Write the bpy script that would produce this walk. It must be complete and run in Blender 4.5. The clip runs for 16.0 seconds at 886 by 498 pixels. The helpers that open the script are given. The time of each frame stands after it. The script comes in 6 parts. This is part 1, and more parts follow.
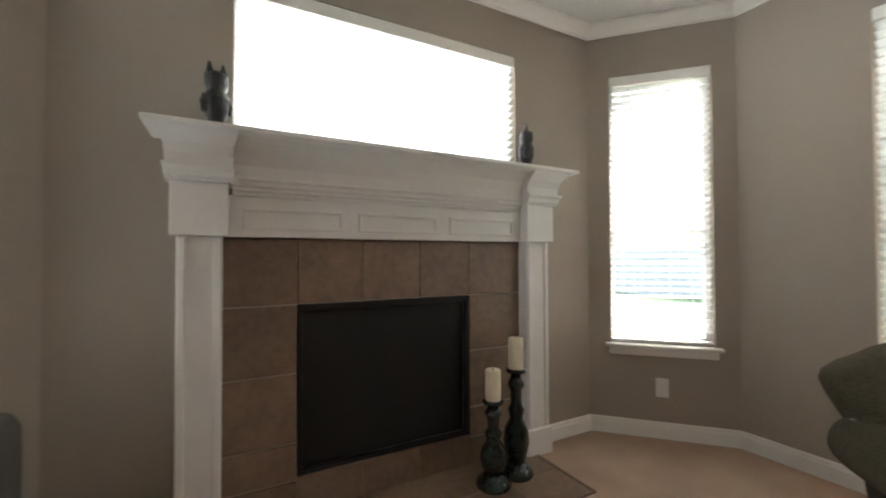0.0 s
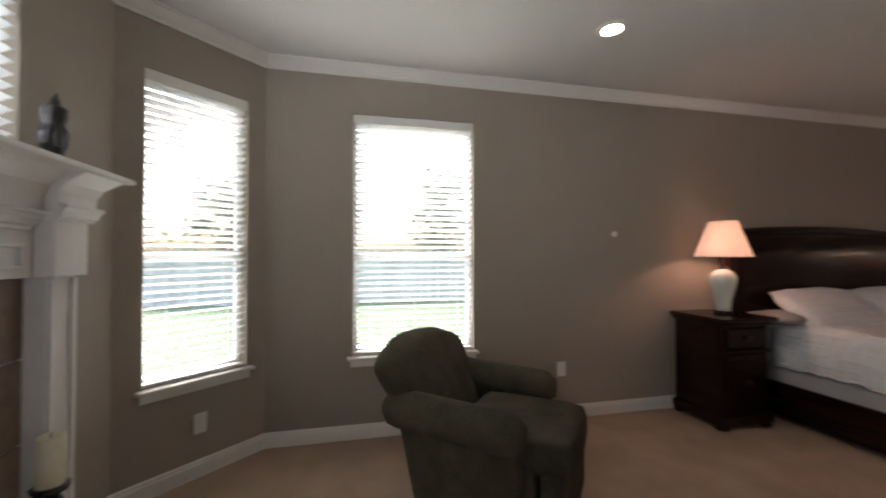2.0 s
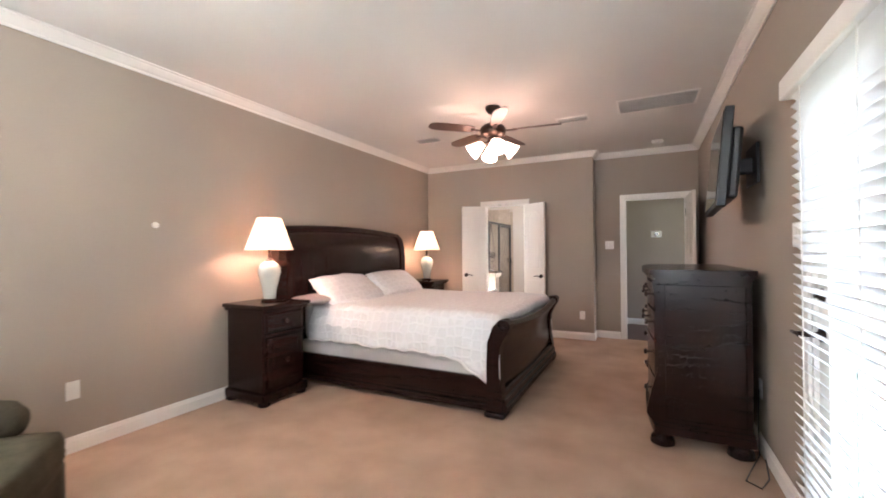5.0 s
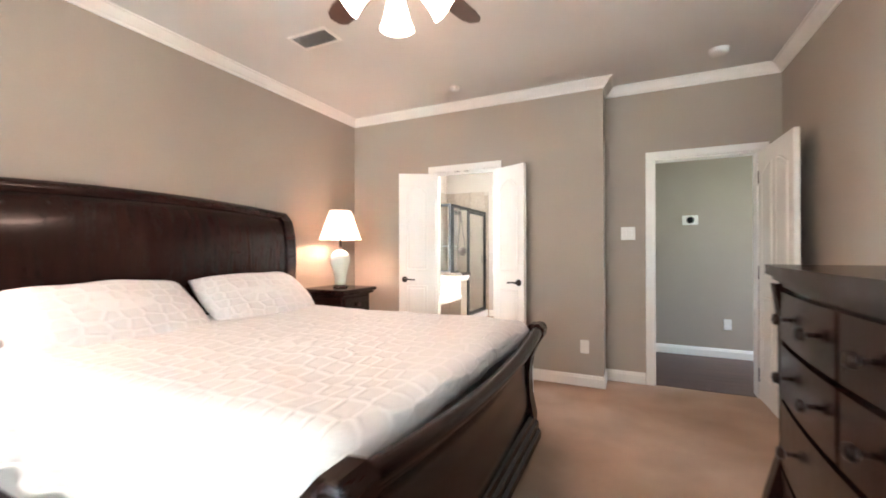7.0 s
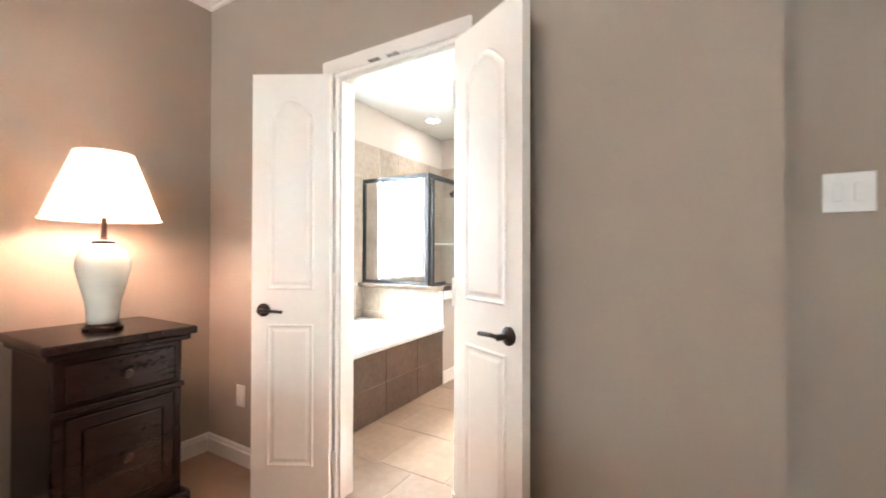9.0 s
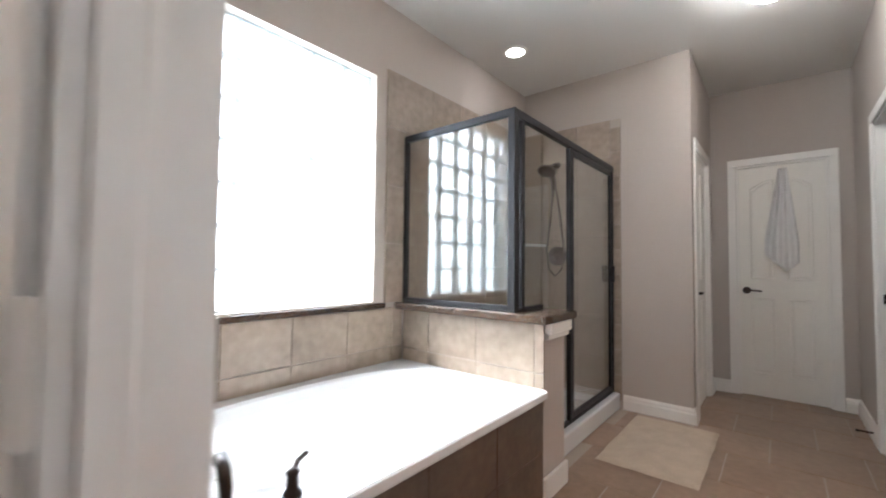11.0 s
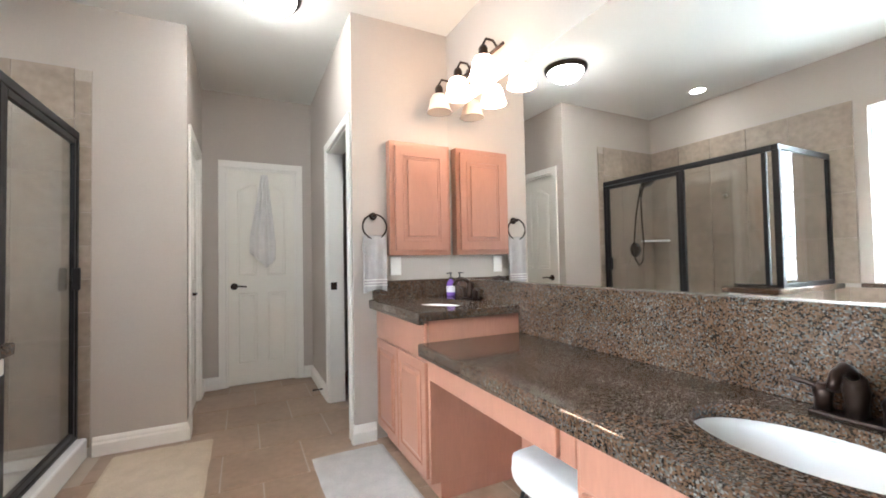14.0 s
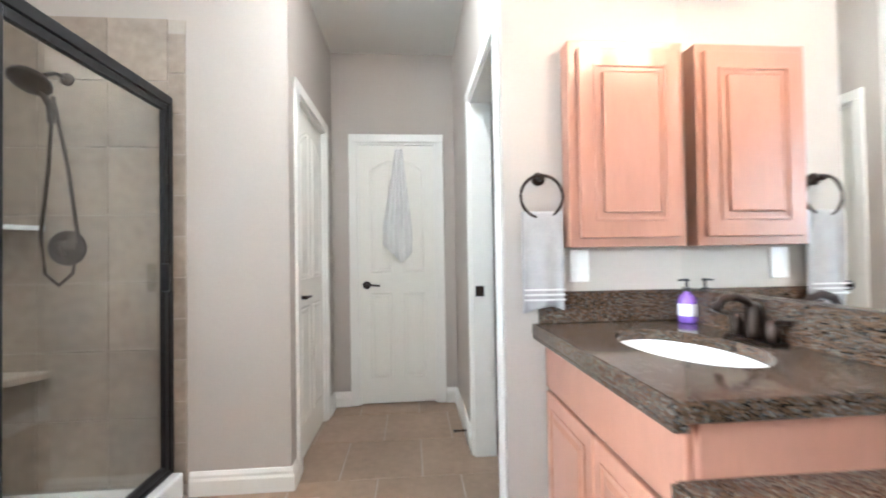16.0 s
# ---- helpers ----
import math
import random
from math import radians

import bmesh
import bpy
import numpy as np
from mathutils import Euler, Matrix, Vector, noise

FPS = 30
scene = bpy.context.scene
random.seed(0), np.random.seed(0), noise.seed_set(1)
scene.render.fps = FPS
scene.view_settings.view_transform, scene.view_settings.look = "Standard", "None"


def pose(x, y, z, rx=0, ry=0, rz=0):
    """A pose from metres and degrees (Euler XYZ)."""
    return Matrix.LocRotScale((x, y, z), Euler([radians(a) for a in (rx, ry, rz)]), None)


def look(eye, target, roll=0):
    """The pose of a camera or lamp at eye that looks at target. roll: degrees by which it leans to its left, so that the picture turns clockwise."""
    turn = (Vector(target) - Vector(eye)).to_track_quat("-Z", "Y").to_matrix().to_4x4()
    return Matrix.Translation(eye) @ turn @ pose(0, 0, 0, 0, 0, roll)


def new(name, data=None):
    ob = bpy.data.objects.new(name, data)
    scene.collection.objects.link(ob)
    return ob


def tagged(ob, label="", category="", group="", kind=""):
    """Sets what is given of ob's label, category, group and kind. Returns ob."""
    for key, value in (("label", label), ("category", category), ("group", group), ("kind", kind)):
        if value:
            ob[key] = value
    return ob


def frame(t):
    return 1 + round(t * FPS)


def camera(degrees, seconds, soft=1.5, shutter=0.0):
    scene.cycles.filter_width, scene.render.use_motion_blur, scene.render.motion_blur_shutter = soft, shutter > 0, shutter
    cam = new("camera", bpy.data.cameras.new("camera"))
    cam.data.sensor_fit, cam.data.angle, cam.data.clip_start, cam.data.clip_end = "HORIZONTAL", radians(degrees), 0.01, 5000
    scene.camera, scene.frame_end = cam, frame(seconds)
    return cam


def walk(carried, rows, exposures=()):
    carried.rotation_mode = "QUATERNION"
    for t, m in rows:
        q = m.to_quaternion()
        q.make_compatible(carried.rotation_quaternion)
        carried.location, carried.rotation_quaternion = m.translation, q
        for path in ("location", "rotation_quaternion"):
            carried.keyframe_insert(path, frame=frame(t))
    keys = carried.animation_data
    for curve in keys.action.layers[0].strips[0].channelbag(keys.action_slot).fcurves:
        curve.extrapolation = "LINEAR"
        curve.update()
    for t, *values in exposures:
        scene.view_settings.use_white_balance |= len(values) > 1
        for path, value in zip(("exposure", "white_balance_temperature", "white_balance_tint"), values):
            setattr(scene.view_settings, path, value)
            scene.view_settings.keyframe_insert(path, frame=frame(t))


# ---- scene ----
cam = camera(95.3, 16.0, soft=1.8, shutter=0.4)
PATH = [
    (0, (2.783, 2.146, 1.173), (1.845, 0.38, 1.213), -0.2),
    (0.5, (2.972, 1.939, 1.236), (1.583, 0.501, 1.268), 0.0),
    (1, (3.097, 1.716, 1.263), (1.31, 0.818, 1.295), 0.2),
    (1.5, (3.066, 1.539, 1.278), (1.074, 1.359, 1.302), -0.2),
    (2, (3.046, 1.377, 1.345), (1.098, 1.828, 1.375), 0.0),
    (2.5, (3.08, 1.106, 1.319), (1.365, 2.135, 1.36), 0.2),
    (3, (3.146, 1.001, 1.326), (1.628, 2.302, 1.368), -0.3),
    (3.5, (3.249, 1.033, 1.36), (1.904, 2.513, 1.393), -0.3),
    (4, (3.316, 1.108, 1.332), (2.17, 2.747, 1.367), 0.1),
    (4.5, (3.375, 1.333, 1.294), (2.435, 3.099, 1.317), -0.1),
    (4.7, (3.405, 1.513, 1.3), (2.489, 3.291, 1.316), -0.3),
    (6.8, (2.99, 3.844, 1.244), (2.154, 5.661, 1.258), -0.2),
    (7, (2.949, 4.153, 1.226), (2.099, 5.964, 1.233), -0.1),
    (7.5, (2.824, 4.815, 1.214), (1.957, 6.617, 1.224), 0.3),
    (8, (2.721, 5.453, 1.214), (1.837, 7.247, 1.235), -0.1),
    (8.5, (2.595, 6.049, 1.213), (1.681, 7.828, 1.244), 0.1),
    (8.7, (2.507, 6.283, 1.208), (1.565, 8.047, 1.231), 0.1),
    (9.5, (2.44, 7.02, 1.17), (1.26, 8.68, 1.20), 0.3),
    (10.1, (1.97, 7.38, 1.145), (0.70, 8.93, 1.18), 0.4),
    (10.8, (1.558, 7.83, 1.125), (0.213, 9.31, 1.166), 0.6),
    (11, (1.484, 7.956, 1.122), (0.205, 9.492, 1.201), 0.6),
    (11.5, (1.339, 8.125, 1.154), (0.309, 9.838, 1.237), 0.4),
    (12, (1.278, 8.256, 1.176), (0.832, 10.203, 1.272), -0.2),
    (12.5, (1.325, 8.286, 1.186), (1.258, 10.282, 1.287), -0.8),
    (13, (1.329, 8.27, 1.204), (1.58, 10.252, 1.301), -0.8),
    (13.5, (1.315, 8.233, 1.161), (2.041, 10.095, 1.236), -1.1),
    (14, (1.33, 8.232, 1.131), (2.219, 10.023, 1.188), -1.1),
    (14.5, (1.377, 8.334, 1.125), (2.254, 10.131, 1.167), -1.1),
    (15, (1.482, 8.613, 1.118), (2.005, 10.543, 1.161), -0.9),
    (15.5, (1.574, 9.004, 1.134), (2.022, 10.953, 1.173), -0.6),
    (16, (1.611, 9.293, 1.146), (1.765, 11.287, 1.179), -0.9),
]
# stops by which the clip's camera brightens and darkens, with its white balance
EXPOSURES = [(0.0, 2.95, 6300, 10), (1.5, 2.95, 6300, 10), (2.0, 2.3, 6200, 13), (2.5, 2.25, 6200, 14), (3.5, 2.15, 6200, 16), (4.0, 2.8, 6100, 18), (4.5, 3.75, 6100, 17), (7.0, 5.1, 5750, 4), (8.7, 5.0, 5750, 3), (10.8, 3.6, 5700, 10), (11.2, 2.7, 5700, 10), (11.5, 1.75, 5700, 10), (11.7, 1.3, 5800, 10), (12.0, 1.35, 5800, 10), (12.5, 2.15, 6000, 10), (13.0, 2.85, 6250, 10), (13.5, 3.65, 5700, 7), (14.0, 3.75, 5650, 6), (15.0, 4.0, 5500, 5), (16.0, 4.35, 5300, 3)]
# strength of the lit lamps, of the daylight in windows and in an added hall opening
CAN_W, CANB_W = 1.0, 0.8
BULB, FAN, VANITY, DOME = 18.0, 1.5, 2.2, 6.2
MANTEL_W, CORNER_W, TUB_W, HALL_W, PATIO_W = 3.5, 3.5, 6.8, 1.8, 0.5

walk(cam, [(t, look(eye, target, roll)) for t, eye, target, roll in PATH],
     exposures=EXPOSURES)

# ---- daylight: overcast sky and a wide weak sun ----
world = bpy.data.worlds.new("sky")
scene.world = world
world.use_nodes = True
wn = world.node_tree.nodes
sky = wn.new("ShaderNodeTexSky")
sky.sky_type = "NISHITA"
sky.sun_disc = False
sky.sun_elevation, sky.sun_rotation = radians(50), radians(250)
sky.air_density, sky.dust_density, sky.ozone_density = 1.0, 6.0, 1.0
wn["Background"].inputs["Strength"].default_value = 0.15
world.node_tree.links.new(sky.outputs[0], wn["Background"].inputs["Color"])
sun_data = bpy.data.lights.new("sun", "SUN")
sun_data.energy, sun_data.angle, sun_data.color = 1.5, radians(16), (1.0, 0.97, 0.92)
sun = new("sun", sun_data)
sun.matrix_world = look((-20, -8, 26), (0, 0, 0))



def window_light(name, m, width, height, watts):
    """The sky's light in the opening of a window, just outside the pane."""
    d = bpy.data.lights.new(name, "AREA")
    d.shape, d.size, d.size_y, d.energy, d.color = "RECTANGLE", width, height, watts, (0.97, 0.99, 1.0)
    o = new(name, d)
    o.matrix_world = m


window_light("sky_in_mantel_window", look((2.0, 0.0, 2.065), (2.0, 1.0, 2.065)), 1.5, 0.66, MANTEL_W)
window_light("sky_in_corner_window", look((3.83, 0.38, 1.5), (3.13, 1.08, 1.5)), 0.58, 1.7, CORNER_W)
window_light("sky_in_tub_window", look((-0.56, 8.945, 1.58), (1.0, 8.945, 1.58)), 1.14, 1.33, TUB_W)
# lamp in an unseen opening, added to bring daylight into the hall
window_light("sky_in_added_hall_opening", look((6.3, 9.18, 1.5), (5.0, 9.18, 1.5)), 1.15, 1.15, HALL_W)
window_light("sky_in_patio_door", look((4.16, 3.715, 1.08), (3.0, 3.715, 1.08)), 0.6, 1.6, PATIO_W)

# ---- materials ----
def mat(name, color, rough=0.6, metal=0.0, var=0.08, scale=6.0, fine=60.0, bump=0.1, coat=0.0, stretch=(1, 1, 1), rand=0.0, spec=0.5):
    """Principled surface with blotches at one scale and grain with relief at a finer one."""
    m = bpy.data.materials.new(name)
    m.use_nodes = True
    nt = m.node_tree
    n, l = nt.nodes, nt.links
    b = n["Principled BSDF"]
    b.inputs["Roughness"].default_value = rough
    b.inputs["Metallic"].default_value = metal
    b.inputs["Coat Weight"].default_value = coat
    b.inputs["Specular IOR Level"].default_value = spec
    tc, mp = n.new("ShaderNodeTexCoord"), n.new("ShaderNodeMapping")
    mp.inputs["Scale"].default_value = stretch
    l.new(tc.outputs["Object"], mp.inputs["Vector"])
    big, small = n.new("ShaderNodeTexNoise"), n.new("ShaderNodeTexNoise")
    big.inputs["Scale"].default_value, small.inputs["Scale"].default_value = scale, fine
    big.inputs["Detail"].default_value, small.inputs["Detail"].default_value = 3, 4
    for t in (big, small):
        l.new(mp.outputs[0], t.inputs["Vector"])
    add = n.new("ShaderNodeMath")
    add.operation = "ADD"
    l.new(big.outputs["Fac"], add.inputs[0])
    l.new(small.outputs["Fac"], add.inputs[1])
    rng = n.new("ShaderNodeMapRange")
    rng.inputs["From Min"].default_value, rng.inputs["From Max"].default_value = 0.6, 1.4
    rng.inputs["To Min"].default_value, rng.inputs["To Max"].default_value = 1 - var, 1 + var
    l.new(add.outputs[0], rng.inputs["Value"])
    value = rng.outputs[0]
    if rand:
        info = n.new("ShaderNodeObjectInfo")
        r2 = n.new("ShaderNodeMapRange")
        r2.inputs["To Min"].default_value, r2.inputs["To Max"].default_value = 1 - rand, 1 + rand
        l.new(info.outputs["Random"], r2.inputs["Value"])
        mu = n.new("ShaderNodeMath")
        mu.operation = "MULTIPLY"
        l.new(value, mu.inputs[0])
        l.new(r2.outputs[0], mu.inputs[1])
        value = mu.outputs[0]
    hsv = n.new("ShaderNodeHueSaturation")
    hsv.inputs["Color"].default_value = (*color, 1)
    l.new(value, hsv.inputs["Value"])
    l.new(hsv.outputs[0], b.inputs["Base Color"])
    if bump:
        bp = n.new("ShaderNodeBump")
        bp.inputs["Strength"].default_value = bump
        bp.inputs["Distance"].default_value = 0.004
        l.new(small.outputs["Fac"], bp.inputs["Height"])
        l.new(bp.outputs[0], b.inputs["Normal"])
    return m


def speckled(name, colors, scale=120.0, rough=0.12):
    """Polished granite: crystals of several colours."""
    m = mat(name, colors[0], rough, var=0.0, bump=0.0)
    n, l = m.node_tree.nodes, m.node_tree.links
    tc, v, no = n.new("ShaderNodeTexCoord"), n.new("ShaderNodeTexVoronoi"), n.new("ShaderNodeTexNoise")
    v.inputs["Scale"].default_value, no.inputs["Scale"].default_value = scale, 9.0
    l.new(tc.outputs["Object"], v.inputs["Vector"])
    l.new(tc.outputs["Object"], no.inputs["Vector"])
    ramp = n.new("ShaderNodeValToRGB")
    ramp.color_ramp.interpolation = "CONSTANT"
    sep, ad = n.new("ShaderNodeSeparateColor"), n.new("ShaderNodeMath")
    l.new(v.outputs["Color"], sep.inputs[0])
    ad.operation = "MULTIPLY_ADD"
    ad.inputs[1].default_value = 0.35
    l.new(no.outputs["Fac"], ad.inputs[0])
    sc = n.new("ShaderNodeMath")
    sc.operation = "MULTIPLY"
    sc.inputs[1].default_value = 0.8
    l.new(sep.outputs[0], sc.inputs[0])
    l.new(sc.outputs[0], ad.inputs[2])
    el = ramp.color_ramp.elements
    el[0].color = (*colors[0], 1)
    el[1].position, el[1].color = 0.38, (*colors[1], 1)
    for pos, c in zip((0.58, 0.78, 0.93), colors[2:]):
        e = el.new(pos)
        e.color = (*c, 1)
    l.new(ad.outputs[0], ramp.inputs[0])
    l.new(ramp.outputs[0], n["Principled BSDF"].inputs["Base Color"])
    return m


def glow(name, color, strength, base=(0.9, 0.9, 0.88)):
    m = mat(name, base, 0.35, var=0.02, bump=0)
    b = m.node_tree.nodes["Principled BSDF"]
    b.inputs["Emission Color"].default_value = (*color, 1)
    b.inputs["Emission Strength"].default_value = strength
    return m


def clear_glass(name, color=(0.95, 0.98, 0.97), rough=0.0):
    m = bpy.data.materials.new(name)
    m.use_nodes = True
    b = m.node_tree.nodes["Principled BSDF"]
    b.inputs["Base Color"].default_value = (*color, 1)
    b.inputs["Transmission Weight"].default_value = 1.0
    b.inputs["Roughness"].default_value = rough
    b.inputs["IOR"].default_value = 1.45
    return m


def translucent(name, color, amount):
    """Thin matter that lets some light through, such as a lampshade or a blind slat."""
    m = mat(name, color, 0.55, var=0.03, bump=0.05)
    n, l = m.node_tree.nodes, m.node_tree.links
    mix, tr = n.new("ShaderNodeMixShader"), n.new("ShaderNodeBsdfTranslucent")
    tr.inputs["Color"].default_value = (*color, 1)
    mix.inputs[0].default_value = amount
    l.new(n["Principled BSDF"].outputs[0], mix.inputs[1])
    l.new(tr.outputs[0], mix.inputs[2])
    l.new(mix.outputs[0], n["Material Output"].inputs["Surface"])
    return m


M = {}
M["wall"] = mat("taupe_paint", (0.362, 0.307, 0.25), 0.75, var=0.03, scale=1.5, fine=90, bump=0.12)
M["bathwall"] = mat("bath_paint", (0.46, 0.405, 0.355), 0.7, var=0.03, scale=1.5, fine=90, bump=0.12)
M["ceil"] = mat("ceiling_paint", (0.70, 0.68, 0.64), 0.85, var=0.02, scale=1.0, fine=70, bump=0.2)
M["trim"] = mat("white_trim_paint", (0.80, 0.77, 0.72), 0.35, var=0.02, scale=3, fine=40, bump=0.03)
M["door"] = mat("white_door_paint", (0.80, 0.765, 0.70), 0.4, var=0.02, scale=3, fine=40, bump=0.04)
M["mantel"] = mat("mantel_paint", (0.78, 0.75, 0.71), 0.35, var=0.03, scale=4, fine=30, bump=0.04)
M["carpet"] = mat("beige_carpet", (0.465, 0.33, 0.242), 0.95, var=0.26, scale=2.6, fine=260, bump=0.9, spec=0.1)
M["ftile"] = mat("brown_stone_tile", (0.215, 0.142, 0.095), 0.45, var=0.28, scale=5, fine=28, bump=0.12, rand=0.10)
M["grout"] = mat("grout", (0.42, 0.36, 0.30), 0.9, var=0.08, fine=120, bump=0.3)
M["btile"] = mat("bath_floor_tile", (0.30, 0.205, 0.14), 0.38, var=0.2, scale=4, fine=22, bump=0.08, rand=0.07)
M["wtile"] = mat("bath_wall_tile", (0.31, 0.247, 0.19), 0.4, var=0.22, scale=5, fine=20, bump=0.06, rand=0.08)
M["atile"] = mat("apron_tile", (0.10, 0.065, 0.045), 0.35, var=0.35, scale=6, fine=30, bump=0.06, rand=0.06)
M["wood"] = mat("espresso_wood", (0.017, 0.0065, 0.005), 0.24, var=0.4, scale=3, fine=40, bump=0.04, coat=0.06, stretch=(1, 1, 8), spec=0.25)
M["woodh"] = mat("espresso_wood_flat", (0.017, 0.0065, 0.005), 0.24, var=0.4, scale=3, fine=40, bump=0.04, coat=0.06, stretch=(1, 8, 1), spec=0.25)
M["maple"] = mat("maple_cabinet", (0.385, 0.185, 0.123), 0.28, var=0.08, scale=3, fine=24, bump=0.03, coat=0.3, stretch=(4, 4, 0.6))
M["granite"] = speckled("brown_granite", [(0.020, 0.015, 0.012), (0.076, 0.043, 0.025), (0.11, 0.066, 0.040), (0.088, 0.080, 0.072), (0.15, 0.14, 0.125)], 230, 0.10)
M["black"] = mat("black_firebox", (0.006, 0.006, 0.006), 0.45, var=0.2, bump=0.05)
M["bronze"] = mat("oil_rubbed_bronze", (0.035, 0.022, 0.017), 0.35, metal=0.8, var=0.2, fine=30, bump=0.03)
M["frame"] = mat("dark_bronze_frame", (0.02, 0.019, 0.02), 0.4, metal=0.5, var=0.1, bump=0.02)
M["chair"] = mat("olive_upholstery", (0.080, 0.070, 0.047), 0.95, var=0.5, scale=7, fine=150, bump=0.5, spec=0.15)
M["stripe"] = mat("ribbed_grey_upholstery", (0.11, 0.10, 0.085), 0.9, var=0.25, scale=14, fine=150, bump=0.5, stretch=(3, 3, 0.2))
M["linen"] = mat("white_bedding", (0.78, 0.755, 0.73), 0.9, var=0.03, scale=4, fine=160, bump=0.4, spec=0.2)
M["pillow"] = mat("white_pillowcase", (0.78, 0.75, 0.72), 0.9, var=0.04, scale=9, fine=140, bump=0.4, spec=0.2)
M["grey_linen"] = mat("grey_pillowcase", (0.36, 0.33, 0.32), 0.9, var=0.05, fine=140, bump=0.4, spec=0.2)
M["boxspring"] = mat("grey_boxspring_cover", (0.52, 0.50, 0.47), 0.9, var=0.05, scale=12, fine=90, bump=0.4)
M["shade"] = translucent("lampshade_fabric", (0.88, 0.80, 0.73), 0.42)
M["slat"] = translucent("white_blind_slat", (0.92, 0.92, 0.91), 0.55)
M["vinyl"] = mat("white_window_vinyl", (0.8, 0.8, 0.79), 0.35, var=0.02, bump=0.02)
M["celadon"] = mat("celadon_ceramic", (0.56, 0.60, 0.54), 0.12, var=0.05, scale=8, fine=30, bump=0.02, coat=0.6)
M["porcelain"] = mat("white_porcelain", (0.74, 0.74, 0.735), 0.10, var=0.01, bump=0.0, coat=0.4)
M["plastic"] = mat("white_plastic", (0.78, 0.76, 0.72), 0.4, var=0.02, bump=0.02)
M["candle"] = mat("ivory_wax", (0.72, 0.64, 0.47), 0.5, var=0.06, scale=12, bump=0.05)
M["candle_holder"] = mat("mottled_dark_glass", (0.018, 0.026, 0.022), 0.18, var=0.6, scale=14, fine=50, bump=0.2, coat=0.5)
M["carved"] = mat("dark_carved_wood", (0.014, 0.011, 0.010), 0.4, var=0.5, scale=30, fine=80, bump=0.5)
M["screen"] = mat("tv_screen", (0.008, 0.008, 0.009), 0.08, var=0.1, bump=0.0)
M["tvshell"] = mat("tv_shell", (0.012, 0.012, 0.012), 0.4, var=0.1, bump=0.05)
M["metal"] = mat("bright_metal", (0.6, 0.58, 0.54), 0.25, metal=1.0, var=0.05, bump=0.02)
M["mirror"] = mat("mirror_silver", (0.93, 0.94, 0.93), 0.0, metal=1.0, var=0.0, bump=0.0)
M["glass"] = clear_glass("clear_glass")
M["shower_glass"] = clear_glass("tinted_shower_glass", (0.86, 0.87, 0.85))
M["shower_glass"].node_tree.nodes["Principled BSDF"].inputs["IOR"].default_value = 1.6
M["block"] = clear_glass("glass_block", (0.95, 0.98, 0.98), 0.02)
nb = M["block"].node_tree
wob, wbp = nb.nodes.new("ShaderNodeTexNoise"), nb.nodes.new("ShaderNodeBump")
wob.inputs["Scale"].default_value = 22
wob.inputs["Distortion"].default_value = 1.5
wbp.inputs["Strength"].default_value, wbp.inputs["Distance"].default_value = 0.28, 0.02
# the blocks are hollow: little bending of light through the two thin walls
nb.nodes["Principled BSDF"].inputs["IOR"].default_value = 1.18
nb.links.new(wob.outputs["Fac"], wbp.inputs["Height"])
nb.links.new(wbp.outputs[0], nb.nodes["Principled BSDF"].inputs["Normal"])
M["mortar"] = translucent("pale_block_mortar", (0.70, 0.75, 0.77), 0.55)
M["grey_towel"] = mat("grey_terry", (0.40, 0.385, 0.38), 0.95, var=0.12, scale=20, fine=220, bump=0.9, spec=0.1)
M["white_towel"] = mat("white_terry", (0.72, 0.70, 0.68), 0.95, var=0.05, scale=20, fine=220, bump=0.9, spec=0.1)
M["rug_beige"] = mat("beige_bath_rug", (0.52, 0.43, 0.33), 0.95, var=0.16, scale=9, fine=160, bump=1.0, spec=0.1)
M["rug_grey"] = mat("grey_bath_rug", (0.43, 0.41, 0.395), 0.95, var=0.14, scale=12, fine=180, bump=1.0, spec=0.1)
M["hallwood"] = mat("dark_hardwood", (0.060, 0.026, 0.018), 0.35, var=0.35, scale=3, fine=30, bump=0.05, coat=0.1, stretch=(1, 6, 6), rand=0.2)
M["grass"] = mat("lawn_grass", (0.09, 0.14, 0.06), 0.9, var=0.3, scale=0.7, fine=14, bump=0.6)
M["fence"] = mat("weathered_fence_board", (0.62, 0.60, 0.57), 0.85, var=0.2, scale=2, fine=20, bump=0.2, rand=0.15, stretch=(6, 6, 0.5))
M["brick"] = mat("brick_wall", (0.26, 0.17, 0.13), 0.85, var=0.2, fine=30, bump=0.3, rand=0.2)
M["bark"] = mat("bark", (0.10, 0.08, 0.065), 0.9, var=0.3, fine=20, bump=0.6)
M["leaf"] = mat("leaf", (0.15, 0.18, 0.12), 0.6, var=0.2, scale=3, fine=9, bump=0.1)
M["purple"] = mat("purple_soap", (0.24, 0.12, 0.52), 0.2, var=0.05, bump=0.0, coat=0.5)
M["label"] = mat("bottle_label", (0.72, 0.70, 0.75), 0.5, var=0.05, bump=0.0)
M["dark_plastic"] = mat("dark_plastic", (0.02, 0.018, 0.018), 0.35, var=0.1, bump=0.02)
M["bulb_warm"] = glow("lamp_bulb", (1.0, 0.57, 0.40), BULB)
M["fan_glass"] = glow("lit_frosted_fan_shade", (1.0, 0.60, 0.44), FAN)
M["van_glass"] = glow("lit_alabaster_shade", (1.0, 0.62, 0.38), VANITY)
M["van_glass_off"] = translucent("alabaster_shade", (0.80, 0.70, 0.60), 0.4)
M["dome_glass"] = glow("lit_dome_glass", (1.0, 0.93, 0.84), DOME)
M["can_glow"] = glow("lit_downlight_lens", (1.0, 0.80, 0.62), 4.0)
